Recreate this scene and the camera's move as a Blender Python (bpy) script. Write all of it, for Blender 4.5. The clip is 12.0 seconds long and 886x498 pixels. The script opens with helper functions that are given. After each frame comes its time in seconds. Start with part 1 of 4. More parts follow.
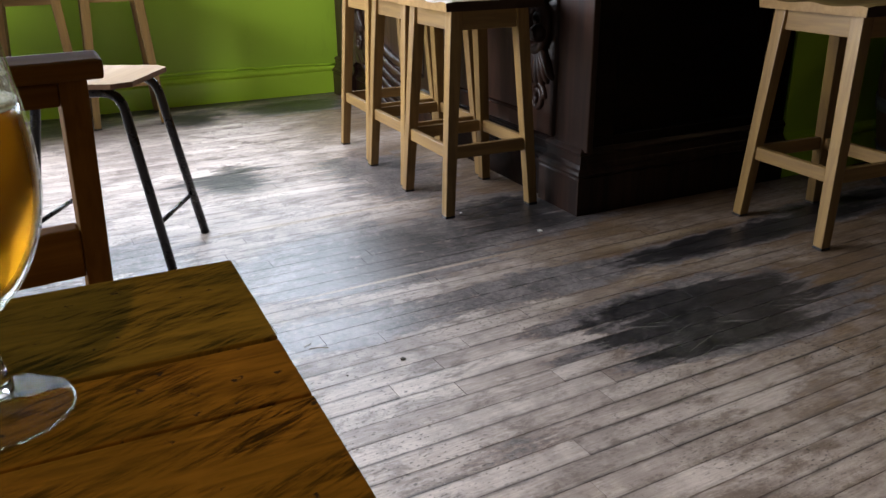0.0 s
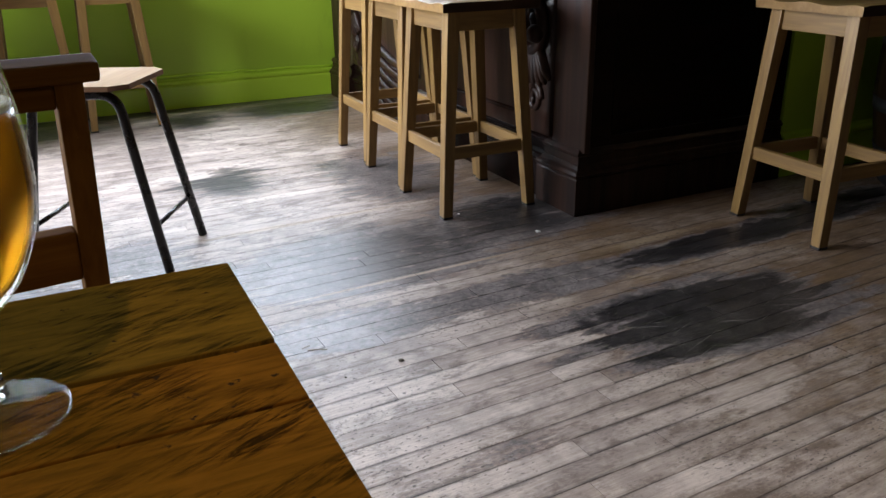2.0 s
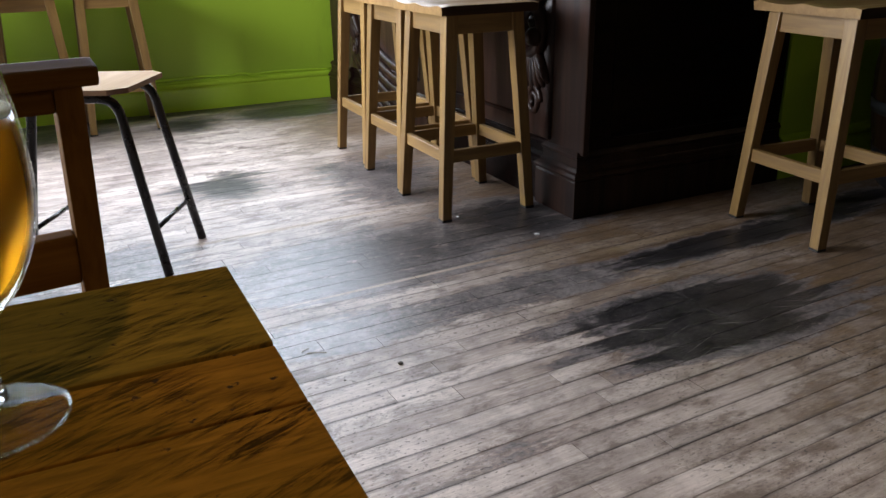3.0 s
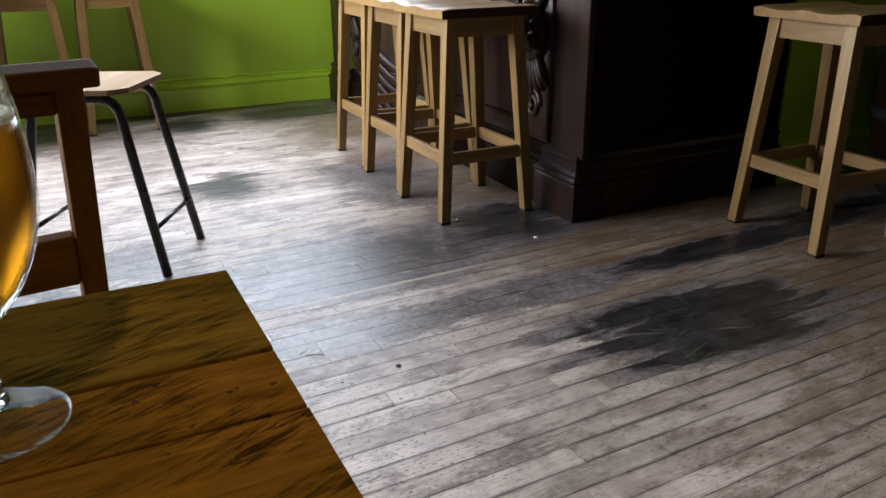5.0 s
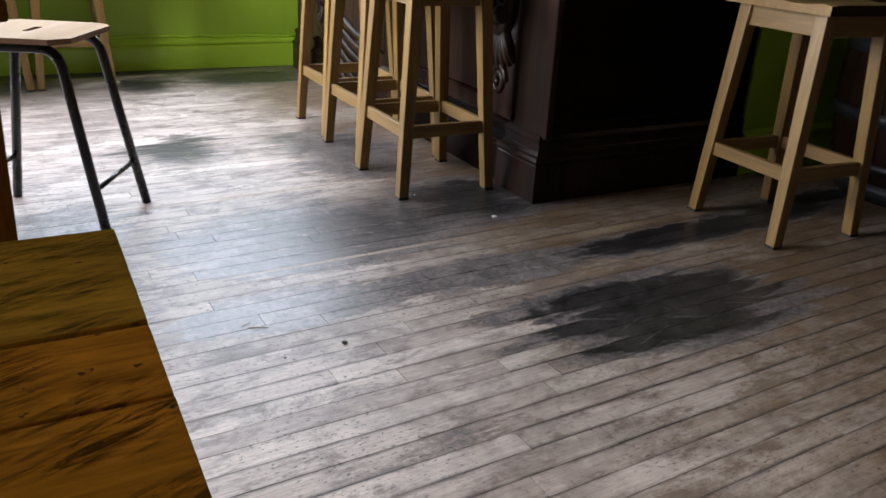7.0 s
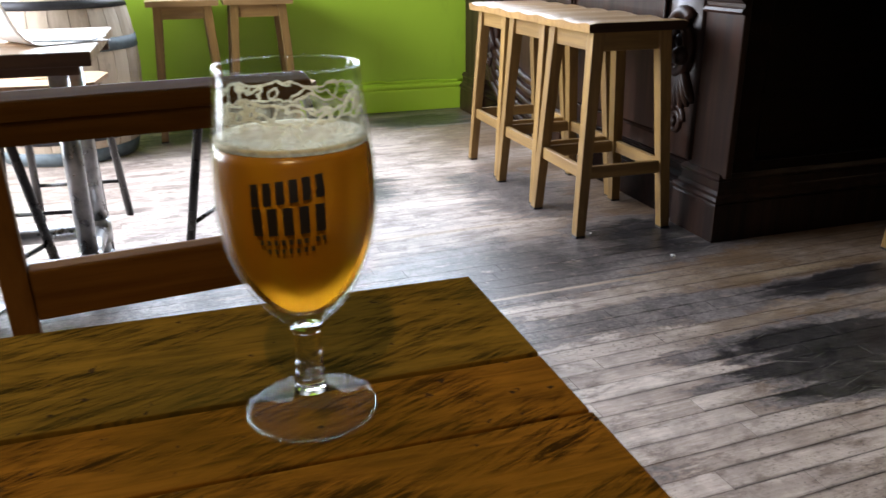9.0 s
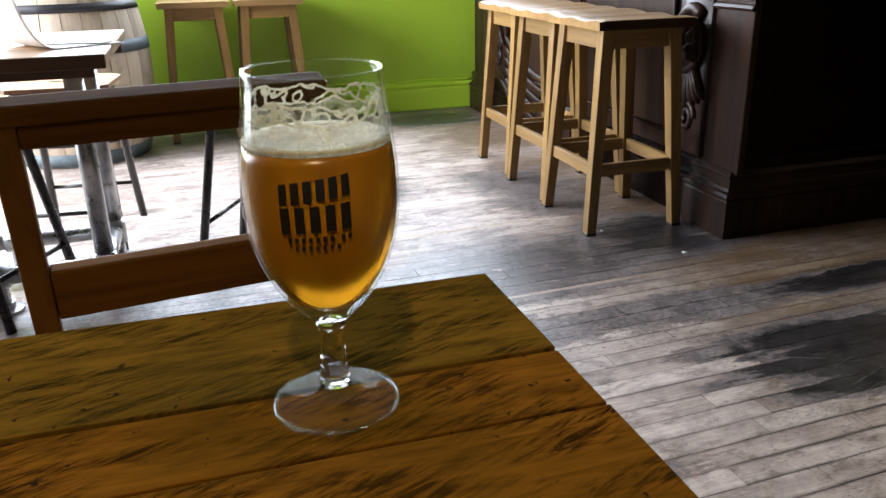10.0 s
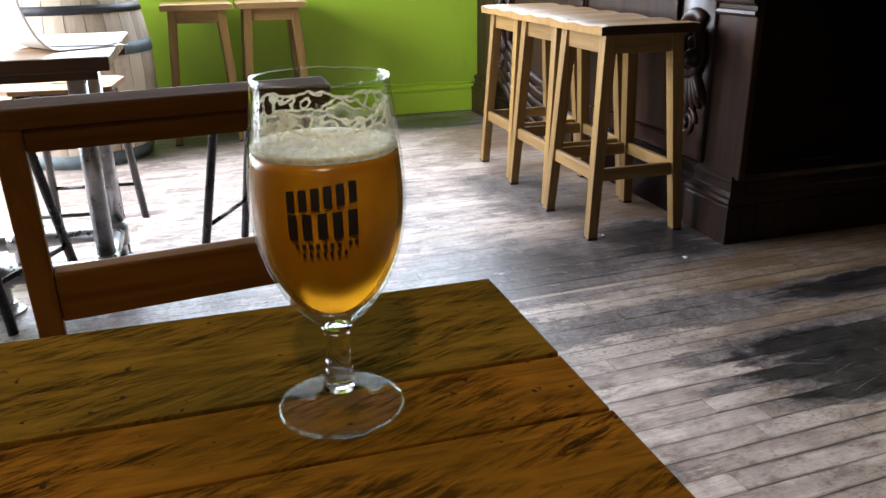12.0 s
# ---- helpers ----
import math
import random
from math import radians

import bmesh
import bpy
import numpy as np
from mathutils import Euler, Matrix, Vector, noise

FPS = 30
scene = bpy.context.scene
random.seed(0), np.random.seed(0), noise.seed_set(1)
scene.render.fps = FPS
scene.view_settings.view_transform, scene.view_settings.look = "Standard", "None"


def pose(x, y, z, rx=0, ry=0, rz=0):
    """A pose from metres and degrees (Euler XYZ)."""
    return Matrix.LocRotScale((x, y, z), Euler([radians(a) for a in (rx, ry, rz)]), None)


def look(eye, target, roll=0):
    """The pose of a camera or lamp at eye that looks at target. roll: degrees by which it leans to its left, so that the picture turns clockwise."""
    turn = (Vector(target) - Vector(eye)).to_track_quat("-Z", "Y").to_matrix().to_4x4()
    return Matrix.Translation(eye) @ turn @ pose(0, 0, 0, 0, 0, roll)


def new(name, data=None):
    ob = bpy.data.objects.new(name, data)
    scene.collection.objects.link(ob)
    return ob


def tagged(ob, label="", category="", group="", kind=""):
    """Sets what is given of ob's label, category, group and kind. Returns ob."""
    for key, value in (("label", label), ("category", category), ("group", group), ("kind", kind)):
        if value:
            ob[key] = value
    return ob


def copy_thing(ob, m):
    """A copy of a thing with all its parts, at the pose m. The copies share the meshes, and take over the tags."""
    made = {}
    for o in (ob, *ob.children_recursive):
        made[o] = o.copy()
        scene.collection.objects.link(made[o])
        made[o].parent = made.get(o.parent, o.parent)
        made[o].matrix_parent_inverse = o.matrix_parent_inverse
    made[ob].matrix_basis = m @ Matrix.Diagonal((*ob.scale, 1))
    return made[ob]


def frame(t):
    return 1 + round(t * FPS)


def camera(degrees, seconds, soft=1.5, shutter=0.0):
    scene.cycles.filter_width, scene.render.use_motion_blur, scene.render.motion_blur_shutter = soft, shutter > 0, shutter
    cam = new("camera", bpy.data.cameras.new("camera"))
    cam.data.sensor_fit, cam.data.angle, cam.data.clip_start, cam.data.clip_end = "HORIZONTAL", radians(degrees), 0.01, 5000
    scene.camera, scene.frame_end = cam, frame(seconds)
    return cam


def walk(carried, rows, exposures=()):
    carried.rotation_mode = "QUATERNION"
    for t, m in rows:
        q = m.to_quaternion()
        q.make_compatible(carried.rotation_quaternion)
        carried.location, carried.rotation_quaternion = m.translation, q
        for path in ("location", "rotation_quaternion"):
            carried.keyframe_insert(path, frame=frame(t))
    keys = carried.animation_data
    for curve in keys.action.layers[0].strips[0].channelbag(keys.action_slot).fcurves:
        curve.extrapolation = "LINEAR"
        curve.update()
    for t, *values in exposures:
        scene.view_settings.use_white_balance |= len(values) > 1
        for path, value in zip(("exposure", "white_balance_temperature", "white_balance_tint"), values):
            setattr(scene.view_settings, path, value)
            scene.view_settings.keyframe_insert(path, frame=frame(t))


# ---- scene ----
cam = camera(58.6, 12.0, shutter=0.5)
METRES, EYE, TILT, LEAN, TURN = 0.345, 0.98, -24.0, -1.0, 0.0
PATH = [
    (0, (-0.058, -0.137, 0.958), (0.74, 1.541, 0.219), -0.8),
    (0.5, (-0.057, -0.134, 0.961), (0.745, 1.545, 0.227), -1.1),
    (1, (-0.057, -0.133, 0.958), (0.745, 1.545, 0.222), -0.9),
    (1.5, (-0.056, -0.135, 0.957), (0.746, 1.541, 0.219), -1.2),
    (2, (-0.057, -0.136, 0.958), (0.746, 1.541, 0.221), -1.0),
    (2.5, (-0.057, -0.138, 0.959), (0.746, 1.541, 0.227), -0.9),
    (3, (-0.057, -0.138, 0.959), (0.749, 1.541, 0.228), -1.1),
    (5, (-0.058, -0.138, 0.962), (0.752, 1.54, 0.236), -0.6),
    (5.5, (-0.056, -0.143, 0.964), (0.756, 1.537, 0.242), -0.9),
    (6, (-0.041, -0.139, 0.953), (0.772, 1.538, 0.228), -1.6),
    (6.5, (-0.012, -0.123, 0.943), (0.871, 1.486, 0.148), -0.1),
    (7, (-0.01, -0.093, 0.932), (0.876, 1.523, 0.156), 3.0),
    (7.5, (-0.021, -0.084, 0.942), (0.826, 1.547, 0.156), 3.4),
    (7.7, (-0.031, -0.084, 0.951), (0.786, 1.561, 0.164), 2.9),
    (9.3, (-0.163, -0.135, 0.978), (0.372, 1.663, 0.284), -1.1),
    (9.5, (-0.163, -0.138, 0.98), (0.375, 1.659, 0.285), -1.5),
    (10, (-0.162, -0.134, 0.978), (0.376, 1.659, 0.273), -1.2),
    (10.5, (-0.163, -0.134, 0.981), (0.367, 1.66, 0.273), -1.4),
    (11, (-0.164, -0.139, 0.983), (0.373, 1.656, 0.284), -1.1),
    (11.5, (-0.164, -0.138, 0.982), (0.369, 1.658, 0.282), -0.9),
    (12, (-0.165, -0.136, 0.981), (0.372, 1.66, 0.283), -0.9),
]
walk(cam, [(t, look(eye, target, roll)) for t, eye, target, roll in PATH], [(0, 0.0), (7.7, 0.0), (9.3, 0.35), (12, 0.35)])

# ---- world, window light, lamps ----
world = bpy.data.worlds.new("sky_world")
scene.world = world
world.use_nodes = True
sky = world.node_tree.nodes.new("ShaderNodeTexSky")
sky.sky_type = "NISHITA"
sky.sun_disc = False
sky.sun_elevation = radians(42)
sky.sun_rotation = radians(200)
world.node_tree.links.new(sky.outputs[0], world.node_tree.nodes["Background"].inputs[0])
world.node_tree.nodes["Background"].inputs[1].default_value = 0.12

WEST_POWER = 300.0
NORTH_POWER = 285.0
LAMP_POWER = 95.0


def area_lamp(name, x, y, z, rx, ry, rz, w, h, power, colour):
    data = bpy.data.lights.new(name, "AREA")
    data.shape, data.size, data.size_y = "RECTANGLE", w, h
    data.energy, data.color = power, colour
    ob = new(name, data)
    ob.matrix_world = pose(x, y, z, rx, ry, rz)
    return ob


area_lamp("window_daylight", -2.66, 3.45, 1.6, 0, -90, 0, 2.0, 2.4, WEST_POWER, (0.89, 0.93, 1.04))
area_lamp("window_daylight", 0.0, 4.98, 1.97, -90, 0, 0, 4.9, 1.66, NORTH_POWER, (0.82, 0.90, 1.06))

# ---- materials ----


class Mat:
    """A small wrapper to write node materials in few lines."""

    def __init__(self, name):
        self.m = bpy.data.materials.new(name)
        self.m.use_nodes = True
        self.t = self.m.node_tree
        self.b = self.t.nodes["Principled BSDF"]

    def node(self, kind, **props):
        n = self.t.nodes.new(kind)
        for k, v in props.items():
            setattr(n, k, v)
        return n

    def link(self, a, b):
        self.t.links.new(a, b)

    def put(self, sock, v):
        if isinstance(v, (int, float)):
            sock.default_value = v
        elif isinstance(v, tuple):
            sock.default_value = v if len(v) != 3 or sock.type != "RGBA" else (*v, 1)
        else:
            self.link(v, sock)

    def math(self, op, a, b=0.0, c=0.0, clamp=False):
        n = self.node("ShaderNodeMath", operation=op, use_clamp=clamp)
        for i, v in enumerate((a, b, c)):
            self.put(n.inputs[i], v)
        return n.outputs[0]

    def vec(self, op, a, b=(0, 0, 0)):
        n = self.node("ShaderNodeVectorMath", operation=op)
        self.put(n.inputs[0], a)
        self.put(n.inputs[1], b)
        return n.outputs["Value" if op in ("LENGTH", "DISTANCE", "DOT_PRODUCT") else "Vector"]

    def coords(self, kind="Object"):
        if kind == "World":
            return self.node("ShaderNodeNewGeometry").outputs["Position"]
        return self.node("ShaderNodeTexCoord").outputs[kind]

    def random(self):
        return self.node("ShaderNodeObjectInfo").outputs["Random"]

    def stretch(self, v, sx, sy, sz, rz=0.0):
        n = self.node("ShaderNodeMapping")
        n.inputs["Scale"].default_value = (sx, sy, sz)
        n.inputs["Rotation"].default_value = (0, 0, radians(rz))
        self.link(v, n.inputs[0])
        return n.outputs[0]

    def slanted(self, v, sx, sy, degrees):
        """Coordinates turned about z and then stretched."""
        return self.stretch(self.stretch(v, 1, 1, 1, degrees), sx, sy, 1.0)

    def noise(self, v, scale, detail=4.0, rough=0.55, distort=0.0, w=None):
        n = self.node("ShaderNodeTexNoise", noise_dimensions="3D" if w is None else "4D")
        self.link(v, n.inputs["Vector"])
        n.inputs["Scale"].default_value, n.inputs["Detail"].default_value = scale, detail
        n.inputs["Roughness"].default_value, n.inputs["Distortion"].default_value = rough, distort
        if w is not None:
            self.put(n.inputs["W"], w)
        return n.outputs[0]

    def ramp(self, v, lo, hi, a=0.0, b=1.0, smooth=True):
        n = self.node("ShaderNodeMapRange", interpolation_type="SMOOTHSTEP" if smooth else "LINEAR")
        self.put(n.inputs[0], v)
        for i, x in enumerate((lo, hi, a, b)):
            self.put(n.inputs[i + 1], x)
        return n.outputs[0]

    def mix(self, f, a, b, kind="MIX"):
        n = self.node("ShaderNodeMix", data_type="RGBA", blend_type=kind)
        self.put(n.inputs[0], f)
        self.put(n.inputs[6], a)
        self.put(n.inputs[7], b)
        return n.outputs[2]

    def bump(self, h, strength, distance=0.002):
        n = self.node("ShaderNodeBump")
        n.inputs["Strength"].default_value, n.inputs["Distance"].default_value = strength, distance
        self.link(h, n.inputs["Height"])
        self.link(n.outputs[0], self.b.inputs["Normal"])

    def done(self, colour, rough, metal=0.0, **more):
        self.put(self.b.inputs["Base Color"], colour)
        self.put(self.b.inputs["Roughness"], rough)
        self.put(self.b.inputs["Metallic"], metal)
        for k, v in more.items():
            self.put(self.b.inputs[k.replace("_", " ")], v)
        return self.m


def wood(name, light, dark, rough, axis="z", grain=90.0, gloss=0.0, wear=None, shine=0.5):
    """Grained wood; the grain runs along the object's axis."""
    m = Mat(name)
    s = {"x": (0.06, 1, 1), "y": (1, 0.06, 1), "z": (1, 1, 0.06)}[axis]
    v = m.stretch(m.coords(), *s)
    r = m.math("MULTIPLY", m.random(), 17.0)
    fine = m.noise(v, grain, 5, 0.6, 0.6, r)
    broad = m.noise(v, grain * 0.18, 3, 0.5, 1.2, r)
    f = m.math("ADD", m.math("MULTIPLY", fine, 0.55), m.math("MULTIPLY", broad, 0.6))
    colour = m.mix(m.ramp(f, 0.38, 0.75), light, dark)
    tone = m.math("ADD", m.math("MULTIPLY", m.random(), 0.3), 0.85)
    hsv = m.node("ShaderNodeHueSaturation")
    m.put(hsv.inputs["Value"], tone)
    m.put(hsv.inputs["Color"], colour)
    colour = hsv.outputs[0]
    if wear:
        smudge = m.noise(m.coords(), 9.0, 6, 0.65)
        colour = m.mix(m.ramp(smudge, 0.55, 0.72, 0, 0.6), colour, wear)
    m.bump(fine, 0.25, 0.001)
    return m.done(colour, m.ramp(broad, 0.2, 0.8, rough - 0.08, rough + 0.12), Coat_Weight=gloss, Coat_Roughness=0.25, Specular_IOR_Level=shine)


def plain(name, colour, rough, metal=0.0, vary=0.25, scale=14.0, bump=0.1, **more):
    """A plain painted, metal or plastic surface with stains and a fine relief."""
    m = Mat(name)
    n = m.noise(m.coords(), scale, 6, 0.6)
    n2 = m.noise(m.coords(), scale * 9, 3, 0.6)
    d = tuple(c * (1 - vary) for c in colour)
    c = m.mix(m.ramp(n, 0.3, 0.7), d, colour)
    m.bump(n2, bump, 0.001)
    return m.done(c, m.ramp(n, 0.3, 0.7, max(rough - 0.08, 0.02), rough + 0.08), metal, **more)


WIDTH, FIRST, LAID = 0.0623, 1.1859, 2.66  # board width, a joint's distance, the turn of the boards


def floor_material(name, island=False):
    """Worn strip flooring: bare greyed wood, with what is left of a black stain in patches."""
    m = Mat(name)
    p = m.stretch(m.coords("World"), 1, 1, 1, -LAID)
    rnd = m.node("ShaderNodeNewGeometry").outputs["Random Per Island"] if island else m.random()
    w = m.math("MULTIPLY", rnd, 31.0)
    grain = m.noise(m.stretch(p, 3.5, 60.0, 1.0), 3.0, 8, 0.72, 0.3, w)
    streak = m.noise(m.stretch(p, 1.0, 7.0, 1.0), 4.5, 5, 0.6, 0.0, w)
    broad = m.noise(m.stretch(p, 1.0, 2.2, 1.0), 1.7, 6, 0.62)
    blot = m.noise(p, 9.0, 6, 0.7)
    comb_teeth = m.noise(m.stretch(p, 40.0, 3.0, 1.0), 1.6, 4, 0.6)
    # what is left of the stain, and shade painted near the wall and under stools: centre x, y, half lengths along and
    # across the boards, strength
    patches = [
        (1.44, 1.28, 0.42, 0.215, 2.3), (1.20, 1.40, 0.26, 0.08, 1.2), (1.82, 1.175, 0.34, 0.035, 1.0),
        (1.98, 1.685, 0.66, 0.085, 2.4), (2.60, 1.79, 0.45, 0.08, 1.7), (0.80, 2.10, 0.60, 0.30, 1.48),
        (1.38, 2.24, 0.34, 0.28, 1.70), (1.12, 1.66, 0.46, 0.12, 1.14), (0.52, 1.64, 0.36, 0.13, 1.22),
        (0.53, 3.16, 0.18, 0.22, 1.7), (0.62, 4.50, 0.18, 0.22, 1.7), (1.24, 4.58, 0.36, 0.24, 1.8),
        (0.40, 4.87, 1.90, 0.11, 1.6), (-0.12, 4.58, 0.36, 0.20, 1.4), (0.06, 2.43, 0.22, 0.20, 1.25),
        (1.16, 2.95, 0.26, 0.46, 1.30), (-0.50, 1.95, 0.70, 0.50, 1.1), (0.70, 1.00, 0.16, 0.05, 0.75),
    ]
    shift = m.math("ADD", m.math("MULTIPLY", m.math("SUBTRACT", streak, 0.5), 0.60), m.math("MULTIPLY", m.math("SUBTRACT", rnd, 0.5), 0.16))
    side = m.math("MULTIPLY", m.math("SUBTRACT", blot, 0.5), 0.14)
    comb = m.node("ShaderNodeCombineXYZ")
    m.link(shift, comb.inputs[0])
    m.link(side, comb.inputs[1])
    q = m.vec("MULTIPLY", m.vec("ADD", p, comb.outputs[0]), (1, 1, 0))
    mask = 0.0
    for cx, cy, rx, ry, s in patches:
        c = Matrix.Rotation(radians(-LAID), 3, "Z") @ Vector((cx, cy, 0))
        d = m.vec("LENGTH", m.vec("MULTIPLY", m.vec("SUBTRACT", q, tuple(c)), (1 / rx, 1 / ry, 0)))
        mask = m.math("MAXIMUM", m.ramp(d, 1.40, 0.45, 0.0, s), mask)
    dash = m.noise(m.stretch(p, 6.0, 20.0, 1.0), 2.2, 6, 0.72, 0.4, w)
    # narrow runs where a single board is rubbed bare
    scraped = 0.0
    for cx, cy, rx, ry in ((1.66, 1.80, 0.30, 0.024), (0.85, 1.895, 0.56, 0.010), (0.62, 2.52, 0.50, 0.022)):
        c = Matrix.Rotation(radians(-LAID), 3, "Z") @ Vector((cx, cy, 0))
        d = m.vec("LENGTH", m.vec("MULTIPLY", m.vec("SUBTRACT", p, tuple(c)), (1 / rx, 1 / ry, 0)))
        scraped = m.math("MAXIMUM", m.ramp(m.math("ADD", d, m.math("MULTIPLY", dash, 0.9)), 1.6, 0.8), scraped)
    mask = m.math("MULTIPLY", mask, m.math("MULTIPLY_ADD", scraped, -0.8, 1.0))
    rub = m.math("ADD", m.math("MULTIPLY", blot, 0.45), m.math("ADD", m.math("MULTIPLY", streak, 0.40), m.math("MULTIPLY", m.ramp(dash, 0.30, 0.70), 0.55)))
    rub = m.math("ADD", rub, m.math("MULTIPLY", m.math("SUBTRACT", comb_teeth, 0.5), 0.35))
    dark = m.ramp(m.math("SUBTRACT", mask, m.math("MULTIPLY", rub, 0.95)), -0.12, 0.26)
    # bare wood, greyed, each board of its own tone
    bare = m.mix(m.ramp(m.math("ADD", m.math("MULTIPLY", grain, 1.1), m.math("MULTIPLY", rnd, 0.28)), 0.40, 1.05), (0.72, 0.62, 0.555), (0.34, 0.262, 0.22))
    cloud = m.ramp(m.math("ADD", m.math("MULTIPLY", broad, 0.6), m.math("MULTIPLY", blot, 0.4)), 0.44, 0.60, 0.0, 0.62)
    bare = m.mix(cloud, bare, (0.20, 0.155, 0.135))
    grime = m.ramp(m.noise(m.stretch(p, 1.0, 2.0, 1.0), 6.0, 9, 0.78, 0.3, m.math("MULTIPLY", rnd, 0.6)), 0.48, 0.62, 0.0, 0.78)
    bare = m.mix(grime, bare, (0.115, 0.078, 0.062))
    pores = m.ramp(m.noise(m.stretch(p, 7.0, 90.0, 1.0), 6.0, 3, 0.6, 0.0, w), 0.58, 0.70, 0.0, 0.5)
    bare = m.mix(pores, bare, (0.090, 0.065, 0.052))
    sep = m.node("ShaderNodeSeparateXYZ")
    m.link(p, sep.inputs[0])
    # varnish is left along the bar wall; the unseen back is browned to cut bounce light
    browned = m.math("MAXIMUM", m.ramp(sep.outputs[0], 0.80, 1.6), m.ramp(sep.outputs[1], 0.85, 0.25))
    varnish_and_dim = m.math("MULTIPLY", browned, m.ramp(m.math("ADD", m.math("MULTIPLY", broad, 0.5), m.math("MULTIPLY", dash, 0.5)), 0.38, 0.58, 0.45, 0.95))
    bare = m.mix(varnish_and_dim, bare, m.mix(m.ramp(m.math("ADD", grain, m.math("MULTIPLY", blot, 0.6)), 0.55, 1.05), (0.240, 0.148, 0.074), (0.085, 0.048, 0.024)))
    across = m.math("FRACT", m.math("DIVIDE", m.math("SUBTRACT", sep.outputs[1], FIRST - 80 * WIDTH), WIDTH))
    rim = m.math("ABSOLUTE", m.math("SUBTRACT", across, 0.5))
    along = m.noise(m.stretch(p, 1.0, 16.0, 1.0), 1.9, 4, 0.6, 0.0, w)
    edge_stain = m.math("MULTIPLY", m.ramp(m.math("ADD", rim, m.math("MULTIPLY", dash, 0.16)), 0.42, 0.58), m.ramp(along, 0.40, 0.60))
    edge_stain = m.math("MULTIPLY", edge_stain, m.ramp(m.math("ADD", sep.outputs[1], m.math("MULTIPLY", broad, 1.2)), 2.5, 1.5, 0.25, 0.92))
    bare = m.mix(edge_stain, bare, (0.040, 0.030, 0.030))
    bare = m.mix(m.math("MULTIPLY", scraped, 0.45), bare, m.mix(grain, (0.60, 0.46, 0.30), (0.34, 0.23, 0.13)))
    fringe = m.math("MULTIPLY", m.math("MULTIPLY", dark, m.math("SUBTRACT", 1.0, dark)), 2.2, 0.0, True)
    bare = m.mix(fringe, bare, (0.19, 0.105, 0.065))
    worn = m.ramp(m.math("ADD", m.math("MULTIPLY", blot, 0.45), m.math("ADD", m.math("MULTIPLY", grain, 0.25), m.math("MULTIPLY", m.noise(p, 60.0, 5, 0.7), 0.35))), 0.42, 0.68)
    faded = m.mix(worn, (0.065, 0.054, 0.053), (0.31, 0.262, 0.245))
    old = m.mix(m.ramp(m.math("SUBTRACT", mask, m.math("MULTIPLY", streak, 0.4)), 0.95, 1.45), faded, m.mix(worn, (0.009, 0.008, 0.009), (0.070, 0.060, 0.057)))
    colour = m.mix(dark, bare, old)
    # dabs where the stain is scuffed through to the wood
    dab = m.noise(m.stretch(p, 1.0, 1.9, 1.0), 17.0, 7, 0.74, 0.5, m.math("MULTIPLY", rnd, 0.5))
    dab = m.math("MULTIPLY", m.ramp(dab, 0.55, 0.66), m.ramp(mask, 1.95, 1.4, 0.10, 0.80))
    colour = m.mix(m.math("MULTIPLY", dab, dark), colour, m.mix(blot, (0.50, 0.40, 0.345), (0.22, 0.15, 0.12)))
    # worm holes and pits, scratches, grit
    speck = m.math("MULTIPLY", m.ramp(m.noise(m.stretch(p, 0.55, 1.0, 1.0), 130.0, 2, 0.5), 0.60, 0.67), m.ramp(m.noise(p, 3.0, 3, 0.5), 0.40, 0.58))
    colour = m.mix(m.math("MULTIPLY", speck, 0.75), colour, (0.03, 0.022, 0.018))
    for turn, fine, much in ((24.0, 90.0, 0.65), (-17.0, 120.0, 0.5), (58.0, 110.0, 0.4)):
        scratch = m.noise(m.slanted(p, 2.0, fine, turn), 2.0, 2, 0.5)
        line = m.math("MULTIPLY", m.ramp(scratch, 0.69, 0.715), m.math("MULTIPLY_ADD", dark, much, 0.08))
        colour = m.mix(line, colour, (0.36, 0.33, 0.30))
    grit = m.ramp(m.noise(p, 210.0, 1, 0.5), 0.735, 0.77, 0.0, 0.6)
    colour = m.mix(grit, colour, (0.55, 0.52, 0.48))
    m.bump(m.math("ADD", grain, m.math("MULTIPLY", blot, 0.8)), 0.50, 0.002)
    rough = m.ramp(m.math("ADD", dark, m.math("MULTIPLY", blot, 0.4)), 0.1, 1.1, 0.45, 0.32)
    return m.done(colour, rough, 0.0, Specular_IOR_Level=0.5)


